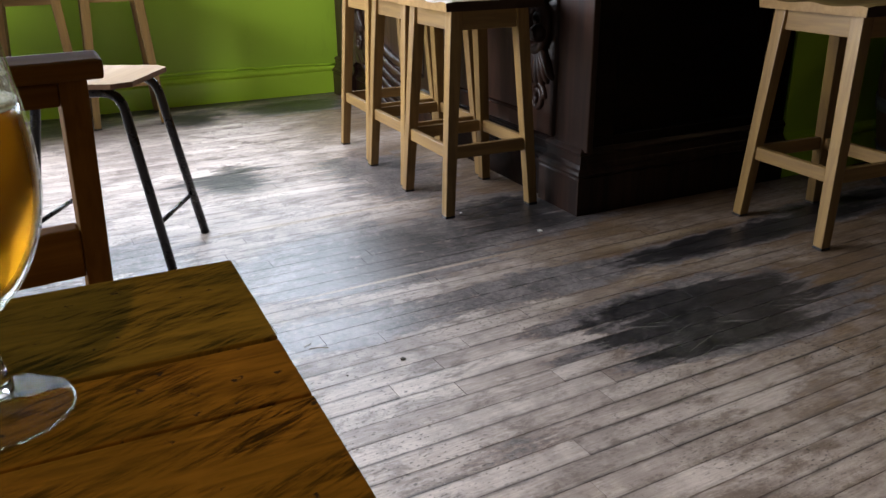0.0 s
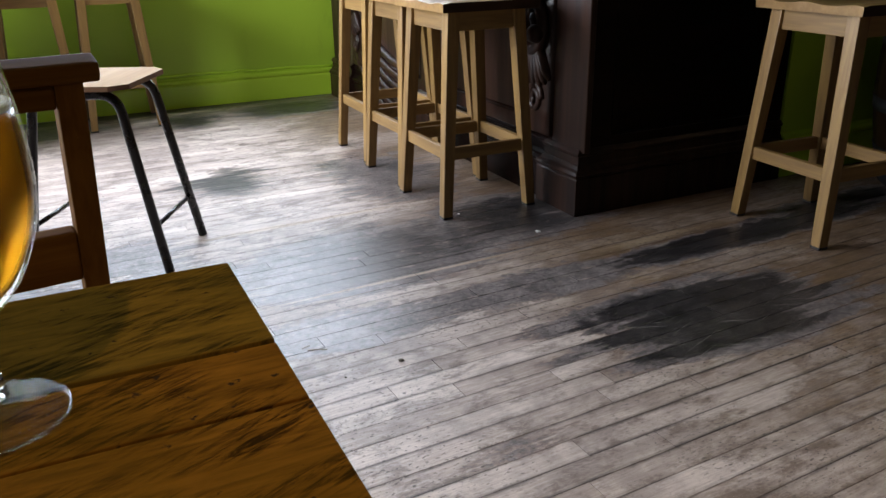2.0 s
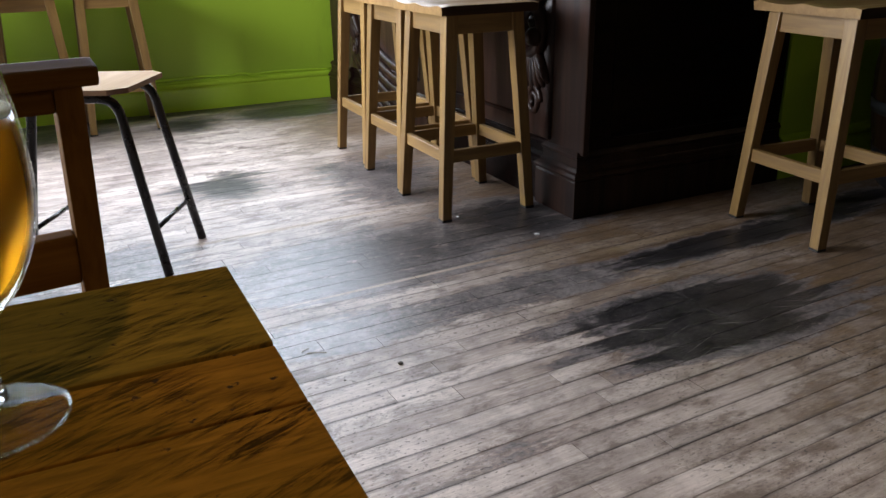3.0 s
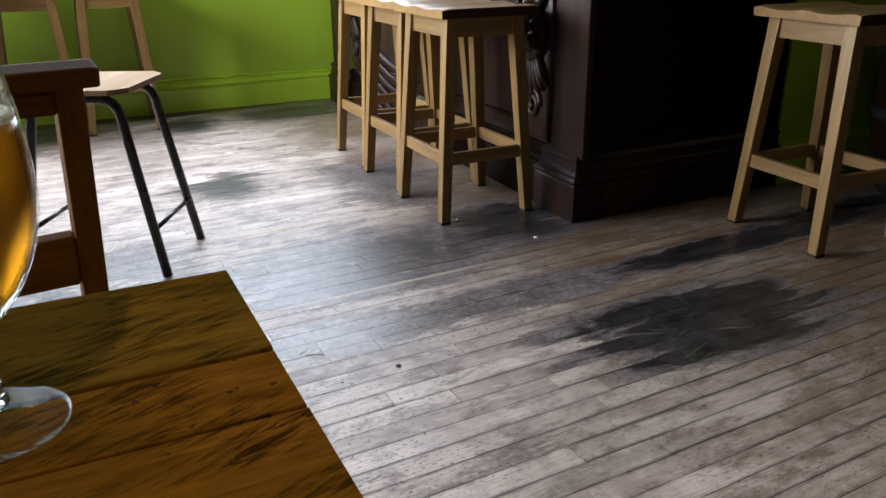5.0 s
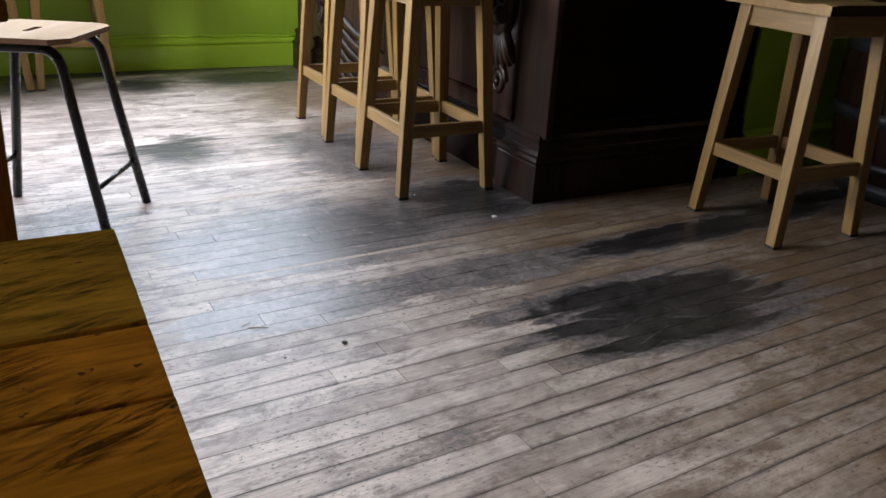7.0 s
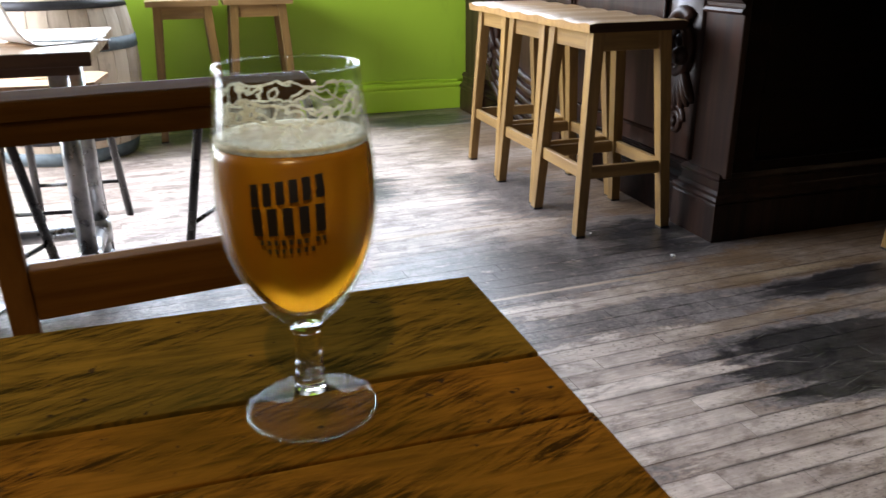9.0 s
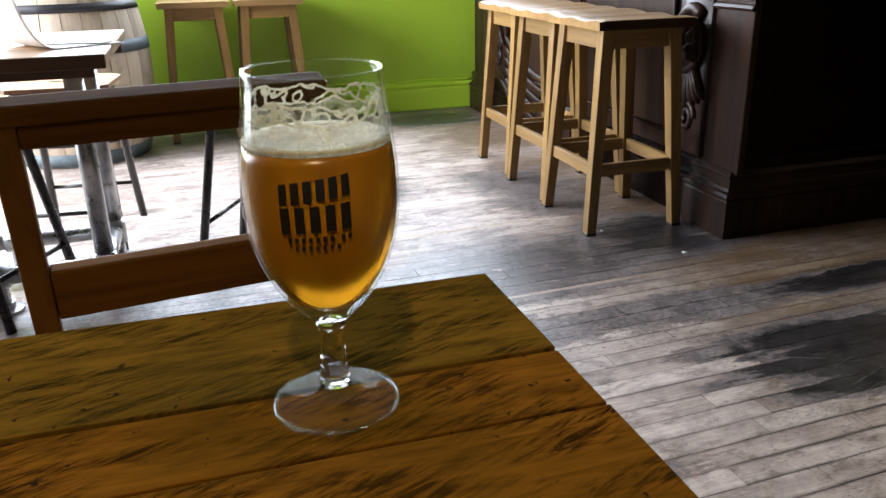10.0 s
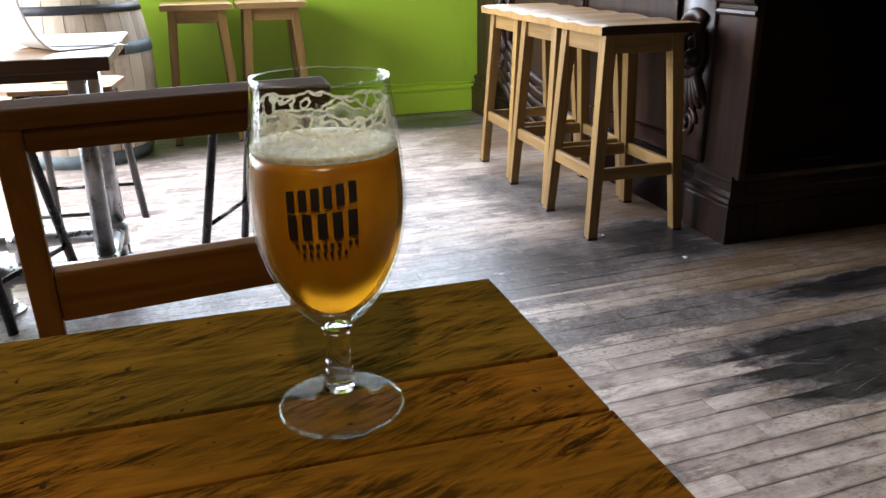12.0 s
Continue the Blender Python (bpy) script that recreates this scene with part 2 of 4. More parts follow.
def table_material(name, light, deep, moss, sawn):
    """Reclaimed planks, waxed brown, with diagonal saw marks and dark grain."""
    m = Mat(name)
    p = m.coords("World")
    rnd = m.math("MULTIPLY", m.random(), 13.0)
    grain = m.noise(m.stretch(p, 1.0, 9.0, 1.0), 16.0, 6, 0.65, 0.8, rnd)
    strokes = m.noise(m.slanted(p, 24.0, 1.3, -42.0), 10.0, 5, 0.62, 0.35, rnd)
    patch = m.ramp(m.noise(m.stretch(p, 1.0, 2.5, 1.0), 8.0, 4, 0.6, 0.5, rnd), 0.40, 0.58)
    other = m.noise(m.slanted(p, 2.0, 17.0, -24.0), 14.0, 5, 0.66, 0.7, rnd)
    turned = m.math("GREATER_THAN", m.random(), 0.5)
    strokes = m.math("ADD", m.math("MULTIPLY", strokes, m.math("SUBTRACT", 1.0, turned)), m.math("MULTIPLY", other, turned))
    saw = m.math("MULTIPLY", m.ramp(strokes, 0.42, 0.62), patch)
    blotch = m.noise(m.stretch(p, 1.0, 2.0, 1.0), 13.0, 4, 0.6, 1.0, rnd)
    f = m.math("ADD", m.math("ADD", m.math("MULTIPLY", grain, 0.60), m.math("MULTIPLY", blotch, 0.34)), m.math("MULTIPLY", saw, sawn))
    colour = m.mix(m.ramp(f, 0.30, 0.80), light, deep)
    green = m.ramp(m.noise(p, 5.0, 3, 0.5), 0.45, 0.65, 0, 0.5)
    colour = m.mix(green, colour, moss)
    tone = m.node("ShaderNodeHueSaturation")
    m.put(tone.inputs["Value"], m.math("MULTIPLY_ADD", m.random(), 0.5, 0.78))
    m.put(tone.inputs["Color"], colour)
    colour = tone.outputs[0]
    spot = m.ramp(m.noise(p, 95.0, 4, 0.6), 0.64, 0.72)
    colour = m.mix(spot, colour, (0.02, 0.012, 0.006))
    m.bump(m.math("ADD", grain, m.math("MULTIPLY", saw, 0.5)), 0.35, 0.0012)
    return m.done(colour, m.ramp(grain, 0.3, 0.7, 0.40, 0.60), 0.0, Specular_IOR_Level=0.0)


def wall_paint(name, colour, dirt, rough=0.42):
    m = Mat(name)
    p = m.coords("World")
    big = m.noise(p, 1.7, 4, 0.5)
    fine = m.noise(p, 220.0, 2, 0.5)
    roll = m.noise(p, 38.0, 4, 0.6)
    c = m.mix(m.ramp(big, 0.3, 0.7, 0, 0.5), colour, tuple(k * 0.82 for k in colour))
    smear = m.ramp(m.noise(m.stretch(p, 1.0, 1.0, 0.4), 6.0, 6, 0.7), 0.58, 0.75, 0, 0.35)
    c = m.mix(smear, c, dirt)
    m.bump(m.math("ADD", m.math("MULTIPLY", fine, 0.4), roll), 0.12, 0.002)
    return m.done(c, rough)


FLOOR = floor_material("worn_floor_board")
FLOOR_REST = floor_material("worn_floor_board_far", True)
TABLE = table_material("reclaimed_plank", (0.130, 0.054, 0.0062), (0.012, 0.0055, 0.0015), (0.046, 0.025, 0.0025), 0.29)
TABLE_OLIVE = table_material("olive_reclaimed_plank", (0.098, 0.053, 0.0070), (0.012, 0.0080, 0.0020), (0.027, 0.0215, 0.0042), 0.22)
# skirting gloss, its colour lightened for the light thrown up by the floor
GREEN_GLOSS_LIT = wall_paint("green_gloss_paint_lit", (0.50, 0.74, 0.05), (0.36, 0.53, 0.035), 0.22)
GREEN = wall_paint("green_paint", (0.39, 0.59, 0.042), (0.28, 0.42, 0.034))
PLASTER = wall_paint("dark_plaster", (0.045, 0.042, 0.034), (0.03, 0.027, 0.022))
CEIL = wall_paint("ceiling_paint", (0.07, 0.066, 0.058), (0.05, 0.047, 0.04))
PALE_Z = wood("pale_oak", (0.285, 0.168, 0.050), (0.165, 0.090, 0.026), 0.42, "z", 70)
PALE_X = wood("pale_oak_cross", (0.285, 0.168, 0.050), (0.165, 0.090, 0.026), 0.42, "x", 70)
PALE_Y = wood("pale_oak_side", (0.285, 0.168, 0.050), (0.165, 0.090, 0.026), 0.42, "y", 70)
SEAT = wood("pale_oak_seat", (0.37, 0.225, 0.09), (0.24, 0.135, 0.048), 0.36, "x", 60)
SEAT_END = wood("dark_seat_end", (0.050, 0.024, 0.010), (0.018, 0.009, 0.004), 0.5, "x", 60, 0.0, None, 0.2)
# one wood in two tones: the shaded end face is darkened by colour
MAHOGANY_SHADED = wood("dark_mahogany_shaded", (0.008, 0.0027, 0.0016), (0.002, 0.0008, 0.0005), 0.36, "x", 50, 0.0, None, 0.09)
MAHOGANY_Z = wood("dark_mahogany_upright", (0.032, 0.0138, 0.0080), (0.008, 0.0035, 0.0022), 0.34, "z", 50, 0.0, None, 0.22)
CHAIR_X = wood("brown_chair_rail", (0.152, 0.070, 0.013), (0.082, 0.035, 0.006), 0.55, "x", 60, 0.0, None, 0.04)
CHAIR_Z = wood("brown_chair_post", (0.152, 0.070, 0.013), (0.082, 0.035, 0.006), 0.55, "z", 60, 0.0, None, 0.04)
PLY = wood("pale_ply_seat", (0.52, 0.345, 0.18), (0.40, 0.25, 0.12), 0.65, "y", 45, 0.0, None, 0.1)
PLY_EDGE = wood("ply_edge", (0.36, 0.20, 0.10), (0.18, 0.09, 0.05), 0.5, "x", 30)
BLACK_TUBE = plain("black_enamel_tube", (0.018, 0.016, 0.016), 0.30, 0.0, 0.4)
STEEL = plain("galvanised_pipe", (0.52, 0.53, 0.54), 0.33, 0.9, 0.35, 30)
STAVE = wood("pale_barrel_stave", (0.56, 0.47, 0.36), (0.36, 0.28, 0.20), 0.6, "z", 26, 0.0, (0.25, 0.2, 0.16))
HOOP = plain("blue_grey_hoop", (0.13, 0.17, 0.19), 0.6, 0.1, 0.45, 18)
DARK_HOOP = plain("dark_iron_hoop", (0.06, 0.06, 0.065), 0.5, 0.6, 0.4, 18)
PAPER = plain("white_menu_paper", (0.82, 0.81, 0.78), 0.55, 0.0, 0.04)
PUB_TOP = wood("pub_table_board", (0.42, 0.27, 0.14), (0.22, 0.12, 0.05), 0.4, "x", 40)
PUB_EDGE = wood("pub_table_edge", (0.10, 0.045, 0.018), (0.05, 0.02, 0.008), 0.45, "x", 40)
DARK_GAP = plain("dark_subfloor", (0.012, 0.010, 0.009), 0.9)
PRINT = plain("black_glass_print", (0.006, 0.006, 0.007), 0.45, 0.0, 0.2)
WHITE_FRAME = plain("white_window_paint", (0.72, 0.71, 0.68), 0.4, 0.0, 0.1)
CABLE = GREEN_GLOSS_LIT


def glass_material(name, colour, rough, ior, weight=1.0):
    m = Mat(name)
    n = m.noise(m.coords(), 40.0, 3)
    return m.done(colour, m.ramp(n, 0.2, 0.8, rough, rough + 0.02), 0.0, Transmission_Weight=weight, IOR=ior)


GLASS = glass_material("clear_glass", (0.985, 0.995, 0.985), 0.0, 1.5)
BEER = glass_material("amber_beer", (0.38, 0.155, 0.007), 0.24, 1.34, 0.46)


def thin_glass(name, edge=0.60, face=0.010):
    """Glass so thin that light goes straight through, with its gloss."""
    m = Mat(name)
    clear, gloss, both = m.node("ShaderNodeBsdfTransparent"), m.node("ShaderNodeBsdfGlossy"), m.node("ShaderNodeMixShader")
    clear.inputs[0].default_value = (0.965, 0.985, 0.965, 1)
    gloss.inputs["Roughness"].default_value = 0.02
    facing = m.node("ShaderNodeLayerWeight").outputs["Facing"]
    m.put(both.inputs[0], m.math("MULTIPLY_ADD", m.math("POWER", facing, 5.0), edge, face))
    m.link(clear.outputs[0], both.inputs[1])
    m.link(gloss.outputs[0], both.inputs[2])
    m.link(both.outputs[0], m.t.nodes["Material Output"].inputs[0])
    return m.m


THIN_GLASS = thin_glass("thin_clear_glass")
FOOT_GLASS = thin_glass("thin_foot_glass", 0.14, 0.003)
EDGE_GLASS = thin_glass("glass_edge", 0.55, 0.05)
PANE = glass_material("window_glass", (1.0, 1.0, 1.0), 0.0, 1.45)


def foam_material(name, cover):
    """Cream foam; cover says how much of what lies behind it is hidden."""
    m = Mat(name)
    n = m.noise(m.coords(), 420.0, 4, 0.6)
    m.bump(n, 0.5, 0.0008)
    c = m.mix(m.ramp(n, 0.3, 0.7), (0.52, 0.47, 0.34), (0.70, 0.65, 0.52))
    m.done(c, 0.55)
    back, both = m.node("ShaderNodeBsdfTranslucent"), m.node("ShaderNodeMixShader")
    m.link(c, back.inputs[0])
    both.inputs[0].default_value = 0.4
    m.link(m.b.outputs[0], both.inputs[1])
    m.link(back.outputs[0], both.inputs[2])
    clear, thin = m.node("ShaderNodeBsdfTransparent"), m.node("ShaderNodeMixShader")
    m.put(thin.inputs[0], m.ramp(m.noise(m.coords(), 160.0, 3, 0.6), 0.3, 0.7, max(cover - 0.2, 0.0), min(cover + 0.2, 1.0)))
    m.link(clear.outputs[0], thin.inputs[1])
    m.link(both.outputs[0], thin.inputs[2])
    m.link(thin.outputs[0], m.t.nodes["Material Output"].inputs[0])
    return m.m


FOAM = foam_material("beer_foam", 0.66)
FOAM_FILM = foam_material("thin_foam_film", 0.24)

# ---- mesh helpers ----


def part(name, bm, material, parent=None, label="", smooth=False):
    """Links a bmesh as one mesh object, under a thing or a part where one is given."""
    me = bpy.data.meshes.new(name)
    bm.normal_update()
    bm.to_mesh(me)
    bm.free()
    if smooth:
        me.polygons.foreach_set("use_smooth", [True] * len(me.polygons))
    me.materials.append(material)
    ob = new(name, me)
    if parent:
        ob.parent = parent
    if label:
        ob["label"] = label
    return ob


def thing(name, m, label, category, group="", kind=""):
    ob = new(name)
    ob.empty_display_size = 0.1
    ob.matrix_world = m
    return tagged(ob, label, category, group, kind)


def box(x0, x1, y0, y1, z0, z1, bevel=0.0, seg=1, bm=None):
    b = bmesh.new()
    bmesh.ops.create_cube(b, size=1)
    bmesh.ops.scale(b, vec=(x1 - x0, y1 - y0, z1 - z0), verts=b.verts)
    bmesh.ops.translate(b, vec=((x0 + x1) / 2, (y0 + y1) / 2, (z0 + z1) / 2), verts=b.verts)
    if bevel:
        bmesh.ops.bevel(b, geom=b.edges[:], offset=bevel, segments=seg, affect="EDGES", profile=0.6)
    return merge(bm, b)


def merge(bm, b):
    if bm is None:
        return b
    me = bpy.data.meshes.new("joined")
    b.to_mesh(me)
    b.free()
    bm.from_mesh(me)
    bpy.data.meshes.remove(me)
    return bm


def beam(a, b, wx, wy, bevel=0.003, top_scale=1.0, bm=None):
    """A bar of square section with level ends, from a (foot) to b (head)."""
    n = bmesh.new()
    lo, hi = [], []
    for sx, sy in ((-1, -1), (1, -1), (1, 1), (-1, 1)):
        lo.append(n.verts.new((a[0] + sx * wx / 2, a[1] + sy * wy / 2, a[2])))
        hi.append(n.verts.new((b[0] + sx * wx / 2 * top_scale, b[1] + sy * wy / 2 * top_scale, b[2])))
    n.faces.new(lo[::-1])
    n.faces.new(hi)
    for i in range(4):
        j = (i + 1) % 4
        n.faces.new((lo[i], lo[j], hi[j], hi[i]))
    if bevel:
        bmesh.ops.bevel(n, geom=n.edges[:], offset=bevel, segments=2, affect="EDGES", profile=0.6)
    return merge(bm, n)


def tube(points, radius, sides=14, caps=True, bm=None):
    """A round tube along a line of points."""
    n = bmesh.new()
    pts = [Vector(p) for p in points]
    rings = []
    up = None
    for i, p in enumerate(pts):
        d = (pts[min(i + 1, len(pts) - 1)] - pts[max(i - 1, 0)]).normalized()
        if up is None:
            up = d.orthogonal().normalized()
        u = (up - d * up.dot(d)).normalized()
        up = u
        v = d.cross(u)
        rings.append([n.verts.new(p + (u * math.cos(k * 2 * math.pi / sides) + v * math.sin(k * 2 * math.pi / sides)) * radius) for k in range(sides)])
    for r, s in zip(rings, rings[1:]):
        for k in range(sides):
            n.faces.new((r[k], r[(k + 1) % sides], s[(k + 1) % sides], s[k]))
    if caps:
        n.faces.new(rings[0][::-1])
        n.faces.new(rings[-1])
    return merge(bm, n)


def arc(p, q, r, steps=6):
    """Points of a rounded bend at q-ward corner: p, corner, q with radius r (p is (before, corner, after))."""
    a, c, b = (Vector(k) for k in p)
    s, e = c + (a - c).normalized() * r, c + (b - c).normalized() * r
    out = []
    for i in range(steps + 1):
        t = i / steps
        out.append((1 - t) ** 2 * s + 2 * t * (1 - t) * c + t * t * e)
    return out


def lathe(profile, sides=64, close=False, bm=None, arc_from=0.0, arc_to=360.0):
    """Turns a profile of (radius, height) about z."""
    n = bmesh.new()
    rings = []
    for r, z in profile:
        if r < 1e-6:
            rings.append([n.verts.new((0, 0, z))])
        else:
            rings.append([n.verts.new((r * math.cos(k * 2 * math.pi / sides), r * math.sin(k * 2 * math.pi / sides), z)) for k in range(sides)])
    pairs = list(zip(rings, rings[1:])) + ([(rings[-1], rings[0])] if close else [])
    for a, b in pairs:
        for k in range(sides):
            j = (k + 1) % sides
            if len(a) == 1 and len(b) == 1:
                continue
            if len(a) == 1:
                n.faces.new((a[0], b[j], b[k]))
            elif len(b) == 1:
                n.faces.new((a[k], a[j], b[0]))
            else:
                n.faces.new((a[k], a[j], b[j], b[k]))
    bmesh.ops.recalc_face_normals(n, faces=n.faces)
    return merge(bm, n)


def moulding(profile, a, b, out, bm=None):
    """A moulding of the profile (reach, height) from a to b on the plan, reaching towards out."""
    n = bmesh.new()
    a, b, out = Vector((*a, 0)), Vector((*b, 0)), Vector((*out, 0))
    ends = [[n.verts.new(p + out * r + Vector((0, 0, z))) for r, z in profile] for p in (a, b)]
    k = len(profile)
    for i in range(k - 1):
        n.faces.new((ends[0][i], ends[1][i], ends[1][i + 1], ends[0][i + 1]))
    n.faces.new(ends[0])
    n.faces.new(ends[1][::-1])
    n.faces.new((ends[0][k - 1], ends[1][k - 1], ends[1][0], ends[0][0]))
    bmesh.ops.recalc_face_normals(n, faces=n.faces)
    return merge(bm, n)


def sweep(profile, path):
    """A moulding of the profile (reach, height) along a path on the plan, mitred, reaching to the path's left."""
    n = bmesh.new()
    pts = [Vector(p) for p in path]
    rows = []
    for i, p in enumerate(pts):
        normals = []
        for a, b in ((i - 1, i), (i, i + 1)):
            if a >= 0 and b < len(pts):
                d = (pts[b] - pts[a]).normalized()
                normals.append(Vector((-d.y, d.x)))
        m = sum(normals, Vector((0, 0))).normalized()
        m = m / m.dot(normals[0])
        rows.append([n.verts.new((p.x + m.x * r, p.y + m.y * r, z)) for r, z in profile])
    k = len(profile)
    for r0, r1 in zip(rows, rows[1:]):
        for i in range(k):
            n.faces.new((r0[i], r0[(i + 1) % k], r1[(i + 1) % k], r1[i]))
    n.faces.new(rows[0][::-1])
    n.faces.new(rows[-1])
    bmesh.ops.recalc_face_normals(n, faces=n.faces)
    return n


# ---- the room ----
WEST, EAST, SOUTH, NORTH, TOP = -2.7, 5.2, -3.2, 4.93, 3.0


def structure(name, bm, material, label, category):
    return tagged(part(name, bm, material), label, category, kind="structure")


structure("subfloor", box(WEST, EAST, SOUTH, NORTH + 0.1, -0.10, -0.02), DARK_GAP, "dark boards under the worn strip flooring", "subfloor")
b = box(WEST - 0.15, EAST + 0.15, NORTH, NORTH + 0.18, -0.1, 1.10)
box(WEST - 0.15, EAST + 0.15, NORTH, NORTH + 0.18, 2.84, TOP, bm=b)
box(WEST - 0.15, -2.5, NORTH, NORTH + 0.18, 1.10, 2.84, bm=b)
box(2.5, EAST + 0.15, NORTH, NORTH + 0.18, 1.10, 2.84, bm=b)
structure("wall_north", b, GREEN, "lime green painted plaster wall with scuffs", "wall")
structure("wall_south", box(WEST - 0.15, EAST + 0.15, SOUTH - 0.18, SOUTH, -0.1, TOP), PLASTER, "plain dark plaster wall of the bar room", "wall")
structure("wall_east", box(EAST, EAST + 0.15, SOUTH, NORTH, -0.1, TOP), PLASTER, "plain dark plaster wall beside the bar", "wall")
structure("wall_bar", box(2.575, EAST, 2.13, 2.30, -0.02, TOP), GREEN, "lime green painted wall beside the dark bar", "wall")
structure("ceiling", box(WEST - 0.15, EAST + 0.15, SOUTH - 0.18, NORTH + 0.18, TOP, TOP + 0.15), CEIL, "plain dull painted ceiling", "ceiling")
b = box(WEST - 0.15, WEST, SOUTH, NORTH, -0.1, 0.55)
box(WEST - 0.15, WEST, SOUTH, NORTH, 2.65, TOP, bm=b)
box(WEST - 0.15, WEST, SOUTH, 2.20, 0.55, 2.65, bm=b)
box(WEST - 0.15, WEST, 4.70, NORTH, 0.55, 2.65, bm=b)
structure("wall_west", b, PLASTER, "plaster wall with a wide shop window", "wall")


def shop_window(name, m, w, h, panes):
    """A white frame with mullions and panes, centred on its foot, lying along its own y."""
    win = thing(name, m, "wide white-framed shop window letting in daylight", "window", kind="structure")
    for z0, z1 in ((0, 0.06), (h - 0.06, h)):
        part("window_frame", box(-0.035, 0.035, -w / 2, w / 2, z0, z1, 0.004), WHITE_FRAME, win)
    for k in range(panes + 1):
        y = -w / 2 + 0.03 + (w - 0.06) * k / panes
        part("window_frame", box(-0.033, 0.033, y - 0.03, y + 0.03, 0.06, h - 0.06, 0.004), WHITE_FRAME, win)
    step = (w - 0.06) / panes
    for k in range(panes):
        y = -w / 2 + 0.03 + step * (k + 0.5)
        pane = part("pane", box(-0.003, 0.003, y - step / 2 + 0.032, y + step / 2 - 0.032, 0.062, h - 0.062), PANE, win)
        pane.visible_shadow = False
    part("window_sill", box(0.036, 0.19, -w / 2, w / 2, -0.04, -0.001, 0.004), WHITE_FRAME, win)
    return win


shop_window("window_1", pose(WEST - 0.08, 3.45, 0.55), 2.5, 2.1, 3)
shop_window("window_2", pose(0.0, NORTH + 0.10, 1.10, 0, 0, -90), 5.0, 1.74, 5)


def skirting(name, a, b, out, label):
    prof = [(0, 0), (0.020, 0), (0.020, 0.128), (0.016, 0.140), (0.024, 0.146), (0.027, 0.156), (0.024, 0.166), (0.012, 0.172), (0.008, 0.180), (0, 0.184)]
    return structure(name, moulding(prof, a, b, out), GREEN_GLOSS_LIT, label, "skirting")


skirting("baseboard_north", (WEST, NORTH), (1.60, NORTH), (0, -1), "lime green painted skirting board with a bead")
skirting("baseboard_bar", (2.575, 2.13), (EAST, 2.13), (0, -1), "lime green painted skirting board beside the bar")
pts = []
for i in range(90):
    x = -2.6 + 4.18 * i / 89
    dip = 0.006 * math.sin(x * 3.1) + 0.004 * math.sin(x * 11.0) + (0.010 if 0.95 < x < 1.05 else 0)
    pts.append((x, NORTH - 0.012, 0.192 + dip))
tagged(part("cable", tube(pts, 0.0075, 10), CABLE, None, "", True), "thin cable painted green along the skirting", "cable")

# ---- the bar counter ----
bar = thing("bar_counter", pose(1.545, 2.10, 0), "dark carved mahogany bar counter with moulded plinth", "bar counter")
BX, BY, BH = 1.015, 2.75, 1.06
part("body", box(0.055, BX, 0.045, BY, 0.14, BH), MAHOGANY_SHADED, bar)
plinth = [(-0.02, 0), (0.030, 0), (0.030, 0.134), (0.026, 0.140), (0.034, 0.146), (0.036, 0.154), (0.030, 0.164), (0.020, 0.170), (0.014, 0.182), (0.010, 0.186), (0.010, 0.214), (0.016, 0.220), (0.016, 0.228), (0.004, 0.240), (-0.02, 0.244)]
part("end_plinth", sweep(plinth, [(BX, 0.030), (0.030, 0.030), (0.030, 0.232), (0.050, 0.232)]), MAHOGANY_Z, bar)
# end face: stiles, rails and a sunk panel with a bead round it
part("stile", box(0.034, 0.165, 0.030, 0.046, 0.235, BH, 0.002), MAHOGANY_SHADED, bar)
part("stile", box(BX - 0.13, BX, 0.030, 0.046, 0.235, BH, 0.002), MAHOGANY_SHADED, bar)
part("rail", box(0.165, BX - 0.13, 0.031, 0.046, 0.235, 0.275, 0.002), MAHOGANY_SHADED, bar)
part("rail", box(0.165, BX - 0.13, 0.031, 0.046, 0.92, BH, 0.002), MAHOGANY_SHADED, bar)
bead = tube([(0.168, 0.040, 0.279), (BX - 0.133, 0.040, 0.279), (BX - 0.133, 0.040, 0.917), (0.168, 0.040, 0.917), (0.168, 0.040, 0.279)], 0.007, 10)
part("panel_bead", bead, MAHOGANY_SHADED, bar, smooth=True)


def pilaster(y0, y1):
    """A pier on the stool side with plinth, necking and cap."""
    p = part("pilaster", box(0.030, 0.055, y0, y1, 0.23, BH, 0.003), MAHOGANY_Z, bar)
    if y0 > 0.1:
        part("base_block", moulding(plinth, (0.030, y0), (0.030, y1 + 0.02), (-1, 0)), MAHOGANY_Z, p)
    neck = [(-0.01, 0.775), (0.010, 0.778), (0.014, 0.786), (0.010, 0.795), (0.004, 0.80), (0.004, 0.812), (0.018, 0.822), (0.022, 0.836), (-0.01, 0.842)]
    part("necking", moulding(neck, (0.030, y0), (0.030, y1), (-1, 0)), MAHOGANY_Z, p)
    return p


